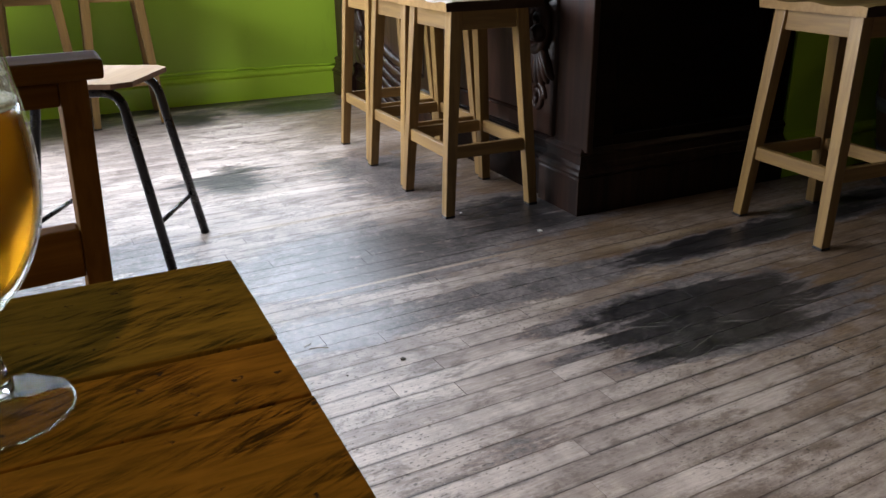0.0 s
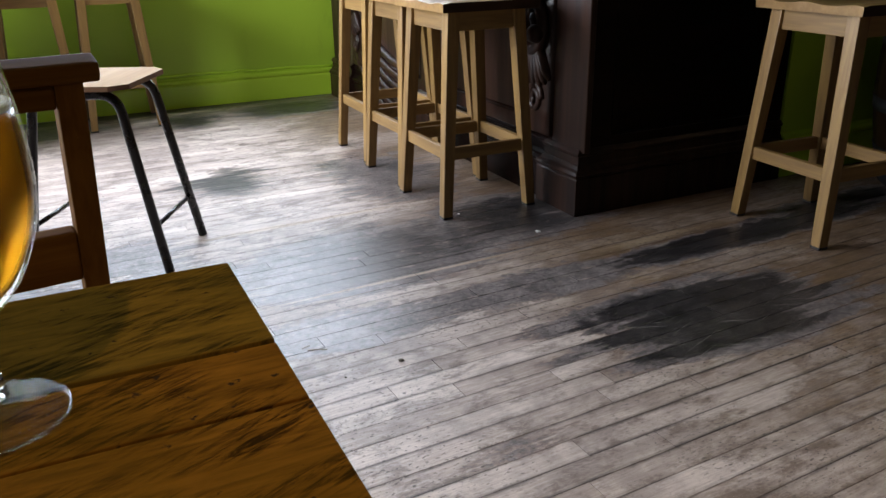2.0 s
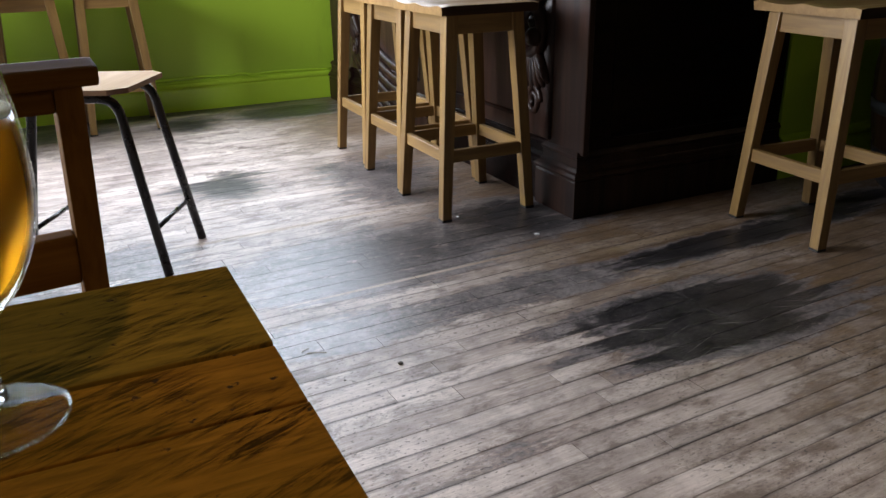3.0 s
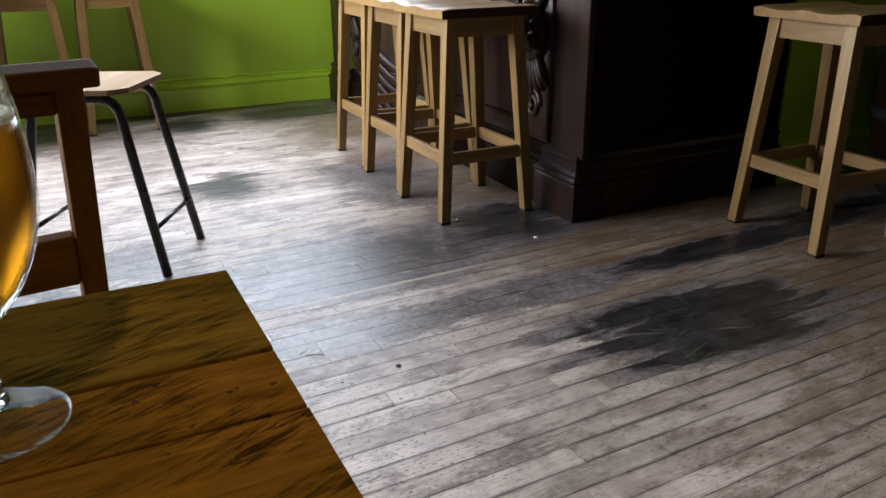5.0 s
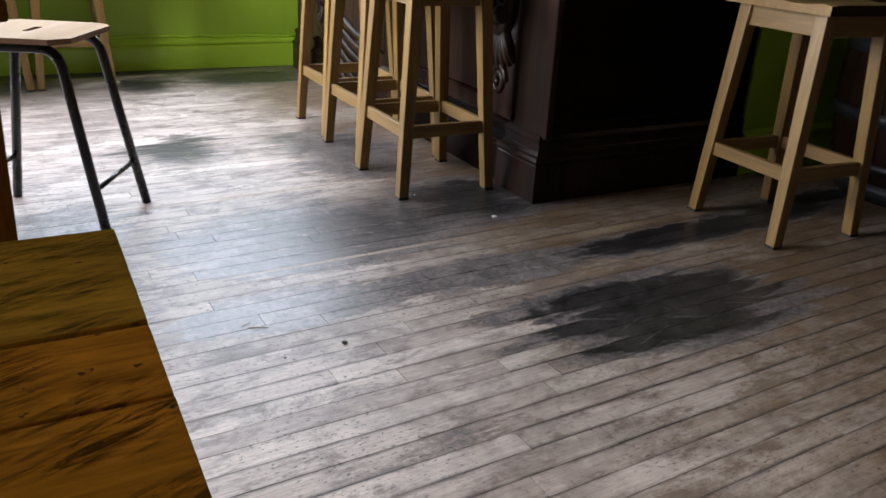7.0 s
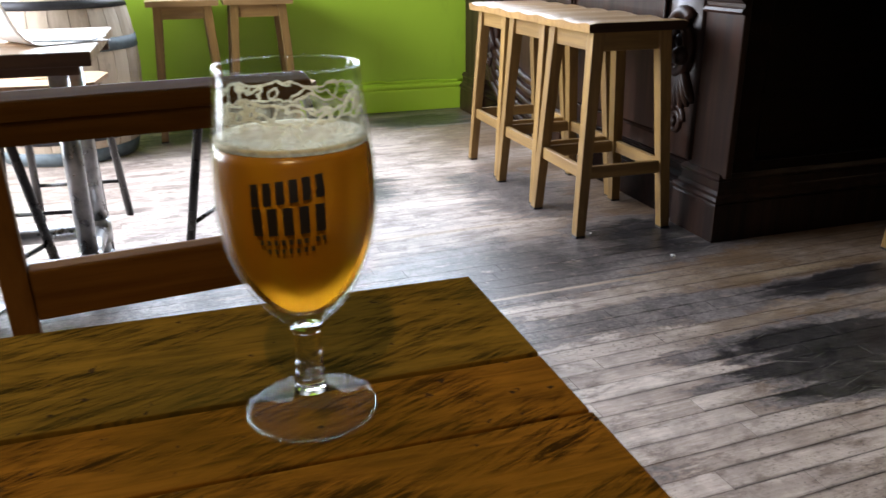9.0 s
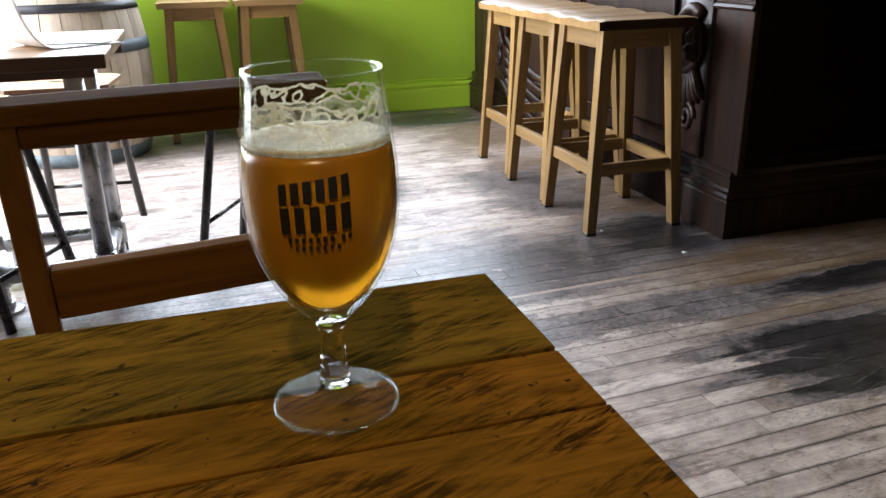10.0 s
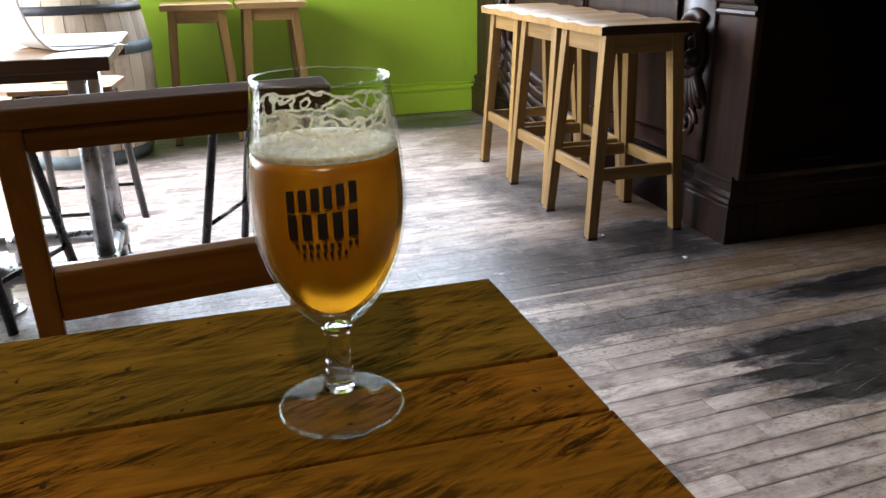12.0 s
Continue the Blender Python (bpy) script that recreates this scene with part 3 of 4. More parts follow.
def console(y):
    """A carved scroll bracket with leaf and eye."""
    pts = []
    for i in range(72):
        a = i / 71 * 4.1 * math.pi + 0.9
        r = 0.122 - 0.098 * i / 71
        pts.append((0.006 - 0.010 * i / 71, y - r * math.cos(a) * 0.72, 0.655 + r * math.sin(a)))
    n = tube(pts, 0.023, 12)
    low = []
    for i in range(48):
        a = math.pi - i / 47 * 3.4 * math.pi
        r = 0.058 - 0.044 * i / 47
        low.append((0.014, y + r * math.cos(a) * 0.8, 0.385 + r * math.sin(a)))
    tube(low, 0.013, 10, bm=n)
    eye = bmesh.new()
    bmesh.ops.create_uvsphere(eye, u_segments=20, v_segments=12, radius=0.034)
    bmesh.ops.translate(eye, vec=(-0.022, y - 0.045, 0.625), verts=eye.verts)
    merge(n, eye)
    for k in range(7):
        turn = -54 + 18 * k
        leaf = bmesh.new()
        bmesh.ops.create_uvsphere(leaf, u_segments=16, v_segments=10, radius=1)
        bmesh.ops.scale(leaf, vec=(0.026, 0.020, 0.085), verts=leaf.verts)
        bmesh.ops.rotate(leaf, matrix=Matrix.Rotation(radians(turn * 0.6), 3, "X"), verts=leaf.verts)
        bmesh.ops.translate(leaf, vec=(0.012, y + 0.062 * math.sin(radians(turn)), 0.500 + 0.030 * abs(k - 3) / 3), verts=leaf.verts)
        merge(n, leaf)
    back = box(0.016, 0.056, y - 0.10, y + 0.10, 0.25, 0.84, 0.006)
    merge(n, back)
    return part("carved_bracket", n, MAHOGANY_Z, bar, "dark carved scroll bracket with a leaf", True)


pilaster(0.0, 0.215)
console(0.305)
for y0, y1 in ((0.46, 1.25), (1.39, 2.16)):
    part("side_panel", box(0.046, 0.056, y0 + 0.02, y1 - 0.02, 0.30, 0.92, 0.003), MAHOGANY_Z, bar)
    for z0, z1 in ((0.235, 0.30), (0.92, BH)):
        part("panel_rail", box(0.036, 0.056, y0 - 0.03, y1 + 0.03, z0, z1, 0.003), MAHOGANY_Z, bar)
    part("panel_bead", tube([(0.042, y0 + 0.02, 0.30), (0.042, y1 - 0.02, 0.30), (0.042, y1 - 0.02, 0.92), (0.042, y0 + 0.02, 0.92), (0.042, y0 + 0.02, 0.30)], 0.009, 8), MAHOGANY_Z, bar, smooth=True)
pilaster(1.25, 1.39)
console(2.26)
pilaster(2.40, 2.74)
# the far end is carved with flutes that sweep down from the last bracket
for k in range(6):
    line = []
    for i in range(25):
        t = i / 24
        line.append((0.034, 2.34 - 0.80 * t, 0.62 - 0.060 * k - 0.30 * (1 - (1 - t) ** 2.2)))
    part("carved_flute", tube(line, 0.021, 10), MAHOGANY_Z, bar, smooth=True)
part("side_plinth", moulding(plinth, (0.054, 0.2335), (0.054, 2.40), (-1, 0)), MAHOGANY_SHADED, bar)
part("worktop", box(-0.06, BX + 0.0, -0.06, BY + 0.02, BH, BH + 0.045, 0.012, 3), MAHOGANY_SHADED, bar, "dark polished mahogany bar top")

# ---- bar stools ----


def bar_stool(m, label, group, end_grain):
    """Square pale oak stool with splayed tapered legs, aprons, stretchers and a saddle seat."""
    s = thing("bar_stool", m, label, "bar stool", group)
    fx, fy, hx, hy, top = 0.175, 0.185, 0.128, 0.150, 0.722
    legs = []
    for sx in (-1, 1):
        for sy in (-1, 1):
            leg = part("leg", beam((sx * fx, sy * fy, 0), (sx * hx, sy * hy, top), 0.037, 0.037, 0.003, 1.25), PALE_Z, s)
            part("foot_pad", box(sx * fx - 0.0195, sx * fx + 0.0195, sy * fy - 0.0195, sy * fy + 0.0195, 0.0, 0.009, 0.002), DARK_HOOP, leg)

    def at(z):
        t = z / top
        return fx + (hx - fx) * t, fy + (hy - fy) * t

    for z0, z1, w, nm in ((0.213, 0.258, 0.020, "stretcher"), (0.655, top, 0.022, "apron")):
        ax, ay = at((z0 + z1) / 2)
        for sy in (-1, 1):
            part(nm, box(-ax + 0.016, ax - 0.016, sy * ay - w / 2, sy * ay + w / 2, z0, z1, 0.002), PALE_X, s)
        for sx in (-1, 1):
            part(nm, box(sx * ax - w / 2, sx * ax + w / 2, -ay + 0.016, ay - 0.016, z0, z1, 0.002), PALE_Y, s)
    n = bmesh.new()
    nx, ny, wx, wy = 14, 22, 0.188, 0.212
    grid = {}
    for i in range(nx + 1):
        for j in range(ny + 1):
            x, y = -wx + 2 * wx * i / nx, -wy + 2 * wy * j / ny
            u, v = x / wx, y / wy
            dip = 0.011 * max(0.0, 1 - (abs(v) - 0.42) ** 2 / 0.14) * (1 - 0.35 * u * u)
            edge = 0.004 * (max(0, abs(u) - 0.9) * 10) ** 2 + 0.004 * (max(0, abs(v) - 0.93) * 14) ** 2
            grid[i, j, 1] = n.verts.new((x, y, 0.757 - dip - edge))
            grid[i, j, 0] = n.verts.new((x * 0.985, y * 0.985, top))
    for i in range(nx):
        for j in range(ny):
            n.faces.new((grid[i, j, 1], grid[i + 1, j, 1], grid[i + 1, j + 1, 1], grid[i, j + 1, 1]))
            n.faces.new((grid[i, j, 0], grid[i, j + 1, 0], grid[i + 1, j + 1, 0], grid[i + 1, j, 0]))
    for i in range(nx):
        n.faces.new((grid[i, 0, 0], grid[i + 1, 0, 0], grid[i + 1, 0, 1], grid[i, 0, 1]))
        n.faces.new((grid[i + 1, ny, 0], grid[i, ny, 0], grid[i, ny, 1], grid[i + 1, ny, 1]))
    for j in range(ny):
        n.faces.new((grid[0, j + 1, 0], grid[0, j, 0], grid[0, j, 1], grid[0, j + 1, 1]))
        n.faces.new((grid[nx, j, 0], grid[nx, j + 1, 0], grid[nx, j + 1, 1], grid[nx, j, 1]))
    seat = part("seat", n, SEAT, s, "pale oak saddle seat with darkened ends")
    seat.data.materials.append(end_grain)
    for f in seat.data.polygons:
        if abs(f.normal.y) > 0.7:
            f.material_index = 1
    return s


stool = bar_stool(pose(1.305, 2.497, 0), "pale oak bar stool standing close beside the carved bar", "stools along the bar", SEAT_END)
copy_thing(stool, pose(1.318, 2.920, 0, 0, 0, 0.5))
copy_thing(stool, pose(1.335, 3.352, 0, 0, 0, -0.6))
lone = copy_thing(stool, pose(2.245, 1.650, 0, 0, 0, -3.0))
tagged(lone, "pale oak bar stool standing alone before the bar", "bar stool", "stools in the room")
far = bar_stool(pose(-0.148, 4.655, 0, 0, 0, 0.4), "pale oak bar stool standing against the green wall", "stools along the green wall", SEAT)
copy_thing(far, pose(0.253, 4.665, 0, 0, 0, -0.5))

# ---- stacking stools with steel legs ----


def tube_stool(m, label, group):
    """Ply-seated school stool on bent black tube legs."""
    s = thing("tube_stool", m, label, "stool", group)
    for sy in (-1, 1):
        a, b = Vector((-0.215, sy * 0.165, 0.0)), Vector((0.215, sy * 0.165, 0.0))
        c, d = Vector((-0.125, sy * 0.135, 0.546)), Vector((0.125, sy * 0.135, 0.546))
        line = [a] + arc((a, c, d), None, 0.055) + arc((c, d, b), None, 0.055) + [b]
        part("leg_frame", tube(line, 0.0145, 14), BLACK_TUBE, s, smooth=True)
    for sx in (-1, 1):
        e, f = Vector((sx * 0.1907, -0.157, 0.147)), Vector((sx * 0.1907, 0.157, 0.147))
        part("brace", tube([e, f], 0.0075, 10), BLACK_TUBE, s, smooth=True)
        part("cross_bar", tube([(sx * 0.07, -0.135, 0.549), (sx * 0.07, 0.135, 0.549)], 0.011, 10), BLACK_TUBE, s, smooth=True)
    # seat board with cut corners and a carrying slot
    n = bmesh.new()
    ox, oy, ch = 0.168, 0.182, 0.045
    outer = [(ox, -oy + ch), (ox, oy - ch), (ox - ch, oy), (-ox + ch, oy), (-ox, oy - ch), (-ox, -oy + ch), (-ox + ch, -oy), (ox - ch, -oy)]
    inner = [(0.012, -0.035), (0.012, 0.035), (0.006, 0.044), (-0.006, 0.044), (-0.012, 0.035), (-0.012, -0.035), (-0.006, -0.044), (0.006, -0.044)]
    rings = []
    for loop, z in ((outer, 0.562), (outer, 0.577), (inner, 0.577), (inner, 0.562)):
        rings.append([n.verts.new((x, y, z)) for x, y in loop])
    for q in range(4):
        r0, r1 = rings[q], rings[(q + 1) % 4]
        for i in range(8):
            n.faces.new((r0[i], r0[(i + 1) % 8], r1[(i + 1) % 8], r1[i]))
    bmesh.ops.recalc_face_normals(n, faces=n.faces)
    seat = part("seat", n, PLY, s, "pale varnished plywood seat with a slot")
    seat.data.materials.append(PLY_EDGE)
    for f in seat.data.polygons:
        if abs(f.normal.z) < 0.5:
            f.material_index = 1
    return s


lab = tube_stool(pose(0.040, 2.520, 0, 0, 0, -27.5), "pale plywood stool on splayed black steel tube legs", "plywood stools")
copy_thing(lab, pose(-0.63, 2.95, 0, 0, 0, 84))
copy_thing(lab, pose(-0.867, 2.373, 0, 0, 0, -27))

# ---- foreground table ----
table = thing("table", pose(0.0, 0.0, 0.0), "rustic brown table of reclaimed waxed planks", "table")
edges = [0.388, 0.259, 0.193, 0.072, -0.055, -0.150, -0.290, -0.420]
for k, (y1, y0) in enumerate(zip(edges, edges[1:])):
    part("plank", box(-1.25, 0.027, y0 + 0.0012, y1 - 0.0019, 0.716, 0.750 - 0.0008 * (k % 2), 0.0010, 2), TABLE_OLIVE if k == 0 else TABLE, table)
for y0, y1 in ((0.32, 0.345), (-0.375, -0.35)):
    part("apron", box(-1.17, -0.055, y0, y1, 0.625, 0.7155, 0.002), CHAIR_X, table)
for x0, x1 in ((-1.17, -1.145), (-0.08, -0.055)):
    part("apron", box(x0, x1, -0.35, 0.32, 0.626, 0.715, 0.002), CHAIR_X, table)
for x in (-1.11, -0.115):
    for y in (-0.315, 0.285):
        part("leg", beam((x, y, 0), (x, y, 0.7155), 0.06, 0.06, 0.003), CHAIR_Z, table)

# ---- chair behind the table ----
chair = thing("dining_chair", pose(-0.2128, 0.85, 0, 0, 0, 7.93), "brown varnished wooden chair with open rail back", "chair")
HALF, RAKE = 0.1655, 0.2475


def raked(half, z0, z1, thick, bevel):
    """A rail of the back, lying in the raked plane of the posts."""
    n = box(-half, half, -thick / 2, thick / 2, (z0 - z1) / 2, (z1 - z0) / 2, bevel, 2)
    bmesh.ops.rotate(n, matrix=Matrix.Rotation(math.atan(RAKE), 3, "X"), verts=n.verts)
    z = (z0 + z1) / 2
    bmesh.ops.translate(n, vec=(0, RAKE * (0.8 - z), z), verts=n.verts)
    return n


for sx in (-1, 1):
    part("back_post", beam((sx * HALF, RAKE * 0.8, 0.0), (sx * HALF, -RAKE * 0.012, 0.812), 0.031, 0.032, 0.003), CHAIR_Z, chair)
    part("front_leg", beam((sx * HALF, -0.33, 0.0), (sx * HALF, -0.33, 0.435), 0.034, 0.034, 0.003), CHAIR_Z, chair)
    part("side_rail", box(sx * HALF - 0.011, sx * HALF + 0.011, -0.313, 0.08, 0.375, 0.435, 0.002), CHAIR_Z, chair)
    part("stretcher", box(sx * HALF - 0.009, sx * HALF + 0.009, -0.313, 0.138, 0.16, 0.19, 0.002), CHAIR_Z, chair)
part("top_rail", raked(0.2000, 0.8126, 0.8365, 0.036, 0.005), CHAIR_X, chair)
part("upper_rail", raked(HALF - 0.0157, 0.7828, 0.8118, 0.024, 0.003), CHAIR_X, chair)
part("lower_rail", raked(HALF - 0.0157, 0.5497, 0.6231, 0.022, 0.004), CHAIR_X, chair)
part("front_rail", box(-HALF + 0.017, HALF - 0.017, -0.341, -0.319, 0.375, 0.435, 0.002), CHAIR_X, chair)
part("back_rail", raked(HALF - 0.0157, 0.375, 0.435, 0.022, 0.002), CHAIR_X, chair)
part("seat", box(-0.185, 0.185, -0.36, 0.065, 0.4355, 0.455, 0.006, 2), CHAIR_X, chair)

# ---- tall beer glass on the table ----
glass = thing("beer_glass", pose(-0.1115, 0.241, 0.750), "stemmed beer glass half drunk with amber ale", "glass")
outer = [(0.0, 0.0022), (0.012, 0.0018), (0.030, 0.0006), (0.0335, 0.0012), (0.0337, 0.0020), (0.031, 0.0028), (0.022, 0.0040), (0.0135, 0.0068), (0.0092, 0.0125), (0.0072, 0.024), (0.0066, 0.034), (0.0070, 0.044), (0.0088, 0.0500),
         (0.0150, 0.0560), (0.0232, 0.0655), (0.0300, 0.0775), (0.0350, 0.0910), (0.0378, 0.1045), (0.0386, 0.1160), (0.0383, 0.1290), (0.0370, 0.1430), (0.0352, 0.1560), (0.0338, 0.1670), (0.0331, 0.1745)]
outer, SZ = [(r, z * 1.008) for r, z in outer], 1.008
rim = [(0.0330, 0.1764), (0.0323, 0.1771), (0.0316, 0.1764)]
inner = [(0.0315, 0.1745), (0.0322, 0.1670), (0.0336, 0.1560), (0.0354, 0.1430), (0.0367, 0.1290), (0.0370, 0.1160), (0.0362, 0.1045), (0.0333, 0.0910), (0.0283, 0.0785), (0.0215, 0.0675), (0.0130, 0.0595), (0.0, 0.0555)]


rim, inner = [(r, z * SZ) for r, z in rim], [(r, z * SZ) for r, z in inner]


def fine(profile, k=3):
    out = []
    for i in range(len(profile) - 1):
        p0, p1, p2, p3 = (Vector(profile[min(max(j, 0), len(profile) - 1)]) for j in (i - 1, i, i + 1, i + 2))
        for s in range(k):
            t = s / k
            out.append(tuple(0.5 * (2 * p1 + (p2 - p0) * t + (2 * p0 - 5 * p1 + 4 * p2 - p3) * t * t + (3 * p1 - p0 - 3 * p2 + p3) * t ** 3)))
    return [(max(r, 0.0), z) for r, z in out + [profile[-1]]]


shape = fine(outer)
cut_1, cut_2 = 0.0135 * SZ, 0.0500 * SZ
foot = [q for q in shape if q[1] <= cut_1 and q[0] > 0.0]
foot_at = foot[-1]
part("foot", lathe([(0.0, 0.0022)] + foot + [(0.0, foot_at[1])], 72), FOOT_GLASS, glass, "clear round glass foot", True)
stem = [q for q in shape if cut_1 < q[1] <= cut_2]
part("stem", lathe([(0.0, foot_at[1] + 0.0002), (foot_at[0], foot_at[1] + 0.0002)] + stem + [(0.0, stem[-1][1])], 48), GLASS, glass, "clear glass stem", True)
cup = [q for q in shape if q[1] > cut_2]
part("bowl", lathe([(0.0, stem[-1][1] + 0.0002), (stem[-1][0], stem[-1][1] + 0.0002)] + cup + rim + fine(inner), 72), THIN_GLASS, glass, "clear tulip glass bowl", True)


def ring(radius, z, thick, n=10):
    """A closed round bead, for the rolled edges of the glass."""
    return lathe([(radius + thick * math.cos(2 * math.pi * k / n), z + thick * math.sin(2 * math.pi * k / n)) for k in range(n + 1)], 72)


part("rim", ring(0.0323, 0.1772 * SZ, 0.0006), EDGE_GLASS, glass, "rolled clear glass rim", True)
part("foot_edge", ring(0.0334, 0.0018, 0.0007), EDGE_GLASS, glass, "rounded clear edge of the foot", True)
LEVEL = 0.1440
wet = [(r + 0.0003, z) for r, z in fine(inner)[::-1] if z < LEVEL and r > 0]
ale = part("beer", lathe([(0.0, 0.0573)] + wet + [(0.0355, LEVEL), (0.0, LEVEL)], 72), BEER, glass, "hazy amber beer", True)


def wall_radius(z, profile):
    pts = sorted(((zz, r) for r, zz in profile))
    for (za, ra), (zb, rb) in zip(pts, pts[1:]):
        if za <= z <= zb and zb > za:
            return ra + (rb - ra) * (z - za) / (zb - za)
    return pts[-1][1]


# froth ring on the beer and lace of foam on the inner wall
froth = lathe([(0.0, LEVEL + 0.0002), (0.0350, LEVEL + 0.0002), (0.0354, LEVEL + 0.003), (0.030, LEVEL + 0.0026), (0.0, LEVEL + 0.0016)], 72)
part("froth", froth, FOAM, glass, "thin cream froth", True)
lace, film = bmesh.new(), bmesh.new()
NA, NZ = 330, 84
keep = {}
for i in range(NA):
    a = i / NA * 2 * math.pi
    ca, sa = math.cos(a), math.sin(a)
    hem = 0.0125 + 0.0035 * noise.noise((ca * 3.1, sa * 3.1, 3.0)) + 0.0012 * noise.noise((ca * 11, sa * 11, 1.0))
    climb = 0.0205 + 0.0060 * noise.noise((ca * 1.9, sa * 1.9, 9.0)) + 0.0015 * noise.noise((ca * 9, sa * 9, 4.0))
    for j in range(NZ):
        h = j / NZ * 0.030
        net = abs(noise.noise((ca * 6.5, sa * 6.5, h * 190))) < 0.13 or climb - h < 0.0011
        if h < hem:
            keep[i, j] = lace if hem - h < 0.0010 or h < 0.0012 else film
        elif h < climb and net:
            keep[i, j] = lace
cell = {}


def lace_vert(n, i, j, inn):
    key = (n, i % NA, j, inn)
    if key not in cell:
        z = LEVEL + 0.0015 + j / NZ * 0.030
        r = wall_radius(z, inner) - (0.0002 if inn == 0 else 0.0009)
        a = (i % NA) / NA * 2 * math.pi
        cell[key] = n.verts.new((r * math.cos(a), r * math.sin(a), z))
    return cell[key]


for (i, j), n in keep.items():
    n.faces.new([lace_vert(n, i + di, j + dj, 0) for di, dj in ((0, 0), (1, 0), (1, 1), (0, 1))])
    if n is lace:
        n.faces.new([lace_vert(n, i + di, j + dj, 1) for di, dj in ((0, 0), (0, 1), (1, 1), (1, 0))])
part("foam_film", film, FOAM_FILM, glass, "thin film of foam inside the glass", True)
part("foam_lace", lace, FOAM, glass, "cream foam clinging inside the glass", True)

# printed mark on the front of the glass: plain black bars
FRONT = -102.0
print_bm = bmesh.new()


def print_bar(a0, a1, z0, z1, slant=0.0, steps=5):
    rows = []
    for i in range(steps + 1):
        a = a0 + (a1 - a0) * i / steps
        lift = slant * (a - FRONT)
        row = []
        for k in range(4):
            z = z0 + (z1 - z0) * k / 3 + lift
            r = wall_radius(z, outer[9:]) + 0.00025
            row.append(print_bm.verts.new((r * math.cos(radians(a)), r * math.sin(radians(a)), z)))
        rows.append(row)
    for p, q in zip(rows, rows[1:]):
        for k in range(3):
            print_bm.faces.new((p[k], q[k], q[k + 1], p[k + 1]))


for k in range(6):
    a = FRONT - 25 + k * 8.6
    print_bar(a, a + 5.6, 0.1250, 0.1350, 0.00009)
for k in range(5):
    a = FRONT - 25 + k * 10.4
    print_bar(a, a + 6.6, 0.1105, 0.1230, 0.00004)
for k in range(7):
    a = FRONT - 21 + k * 4.9
    print_bar(a, a + 2.7, 0.1060, 0.1084, 0.00003, 2)
    print_bar(a + 4.5, a + 6.8, 0.1016, 0.1040, 0.00003, 2)
for k in range(2):
    a = FRONT + 16 + k * 4.6
    print_bar(a, a + 2.7, 0.1060, 0.1084, 0.00003, 2)
part("print", print_bm, PRINT, glass, "black printed bars of a brewery mark")

# ---- pub table on steel pipe legs ----
pub = thing("pub_table", pose(-0.40, 2.30, 0), "plank topped pub table on galvanised pipe legs", "table")
for k in range(4):
    part("plank", box(-1.30, 0.015, -0.215 + 0.19 * k + 0.001, -0.215 + 0.19 * (k + 1) - 0.001, 0.722, 0.752, 0.003), PUB_TOP, pub)
part("edge_board", box(-1.30, 0.015, -0.223, -0.2155, 0.716, 0.7515, 0.002), PUB_EDGE, pub)
part("apron", box(-1.28, -0.02, -0.195, -0.175, 0.692, 0.7215, 0.002), PUB_EDGE, pub)
part("edge_board", box(-1.29, 0.0, 0.500, 0.525, 0.680, 0.7215, 0.003), PUB_EDGE, pub)
for x in (-0.098, -1.20):
    for y in (0.0, 0.33):
        leg = part("pipe_leg", tube([(x, y, 0.11), (x, y, 0.70)], 0.027, 20), STEEL, pub, smooth=True)
        part("flange", lathe([(0, 0), (0.055, 0), (0.055, 0.008), (0.036, 0.012), (0.036, 0.035), (0, 0.035)], 28), STEEL, leg, smooth=False).matrix_local = pose(x, y, 0.722, 180, 0, 0)
        part("tee", tube([(x, y, 0.07), (x, y, 0.15)], 0.036, 20), STEEL, leg, smooth=True)
        part("foot_flange", lathe([(0, 0), (0.055, 0), (0.055, 0.008), (0.034, 0.012), (0.034, 0.03), (0, 0.03)], 28), STEEL, leg).matrix_local = pose(x, y, 0.0)
        part("foot_pipe", tube([(x, y, 0.03), (x, y, 0.11)], 0.026, 16), STEEL, leg, smooth=True)
    part("cross_pipe", tube([(x, 0.0, 0.11), (x, 0.33, 0.11)], 0.026, 18), STEEL, pub, smooth=True)
for y in (0.0, 0.33):
    part("long_pipe", tube([(-1.20, y, 0.11), (-0.098, y, 0.11)], 0.026, 18), STEEL, pub, smooth=True)
    for x in (-0.40, -0.80):
        part("foot_flange", lathe([(0, 0), (0.055, 0), (0.055, 0.008), (0.034, 0.012), (0.034, 0.03), (0, 0.03)], 28), STEEL, pub).matrix_local = pose(x, y, 0.0)
        part("foot_pipe", tube([(x, y, 0.03), (x, y, 0.11)], 0.026, 16), STEEL, pub, smooth=True)
        part("coupling", tube([(x - 0.035, y, 0.11), (x + 0.035, y, 0.11)], 0.035, 18), STEEL, pub, smooth=True)

# ---- menu sheets on the pub table ----


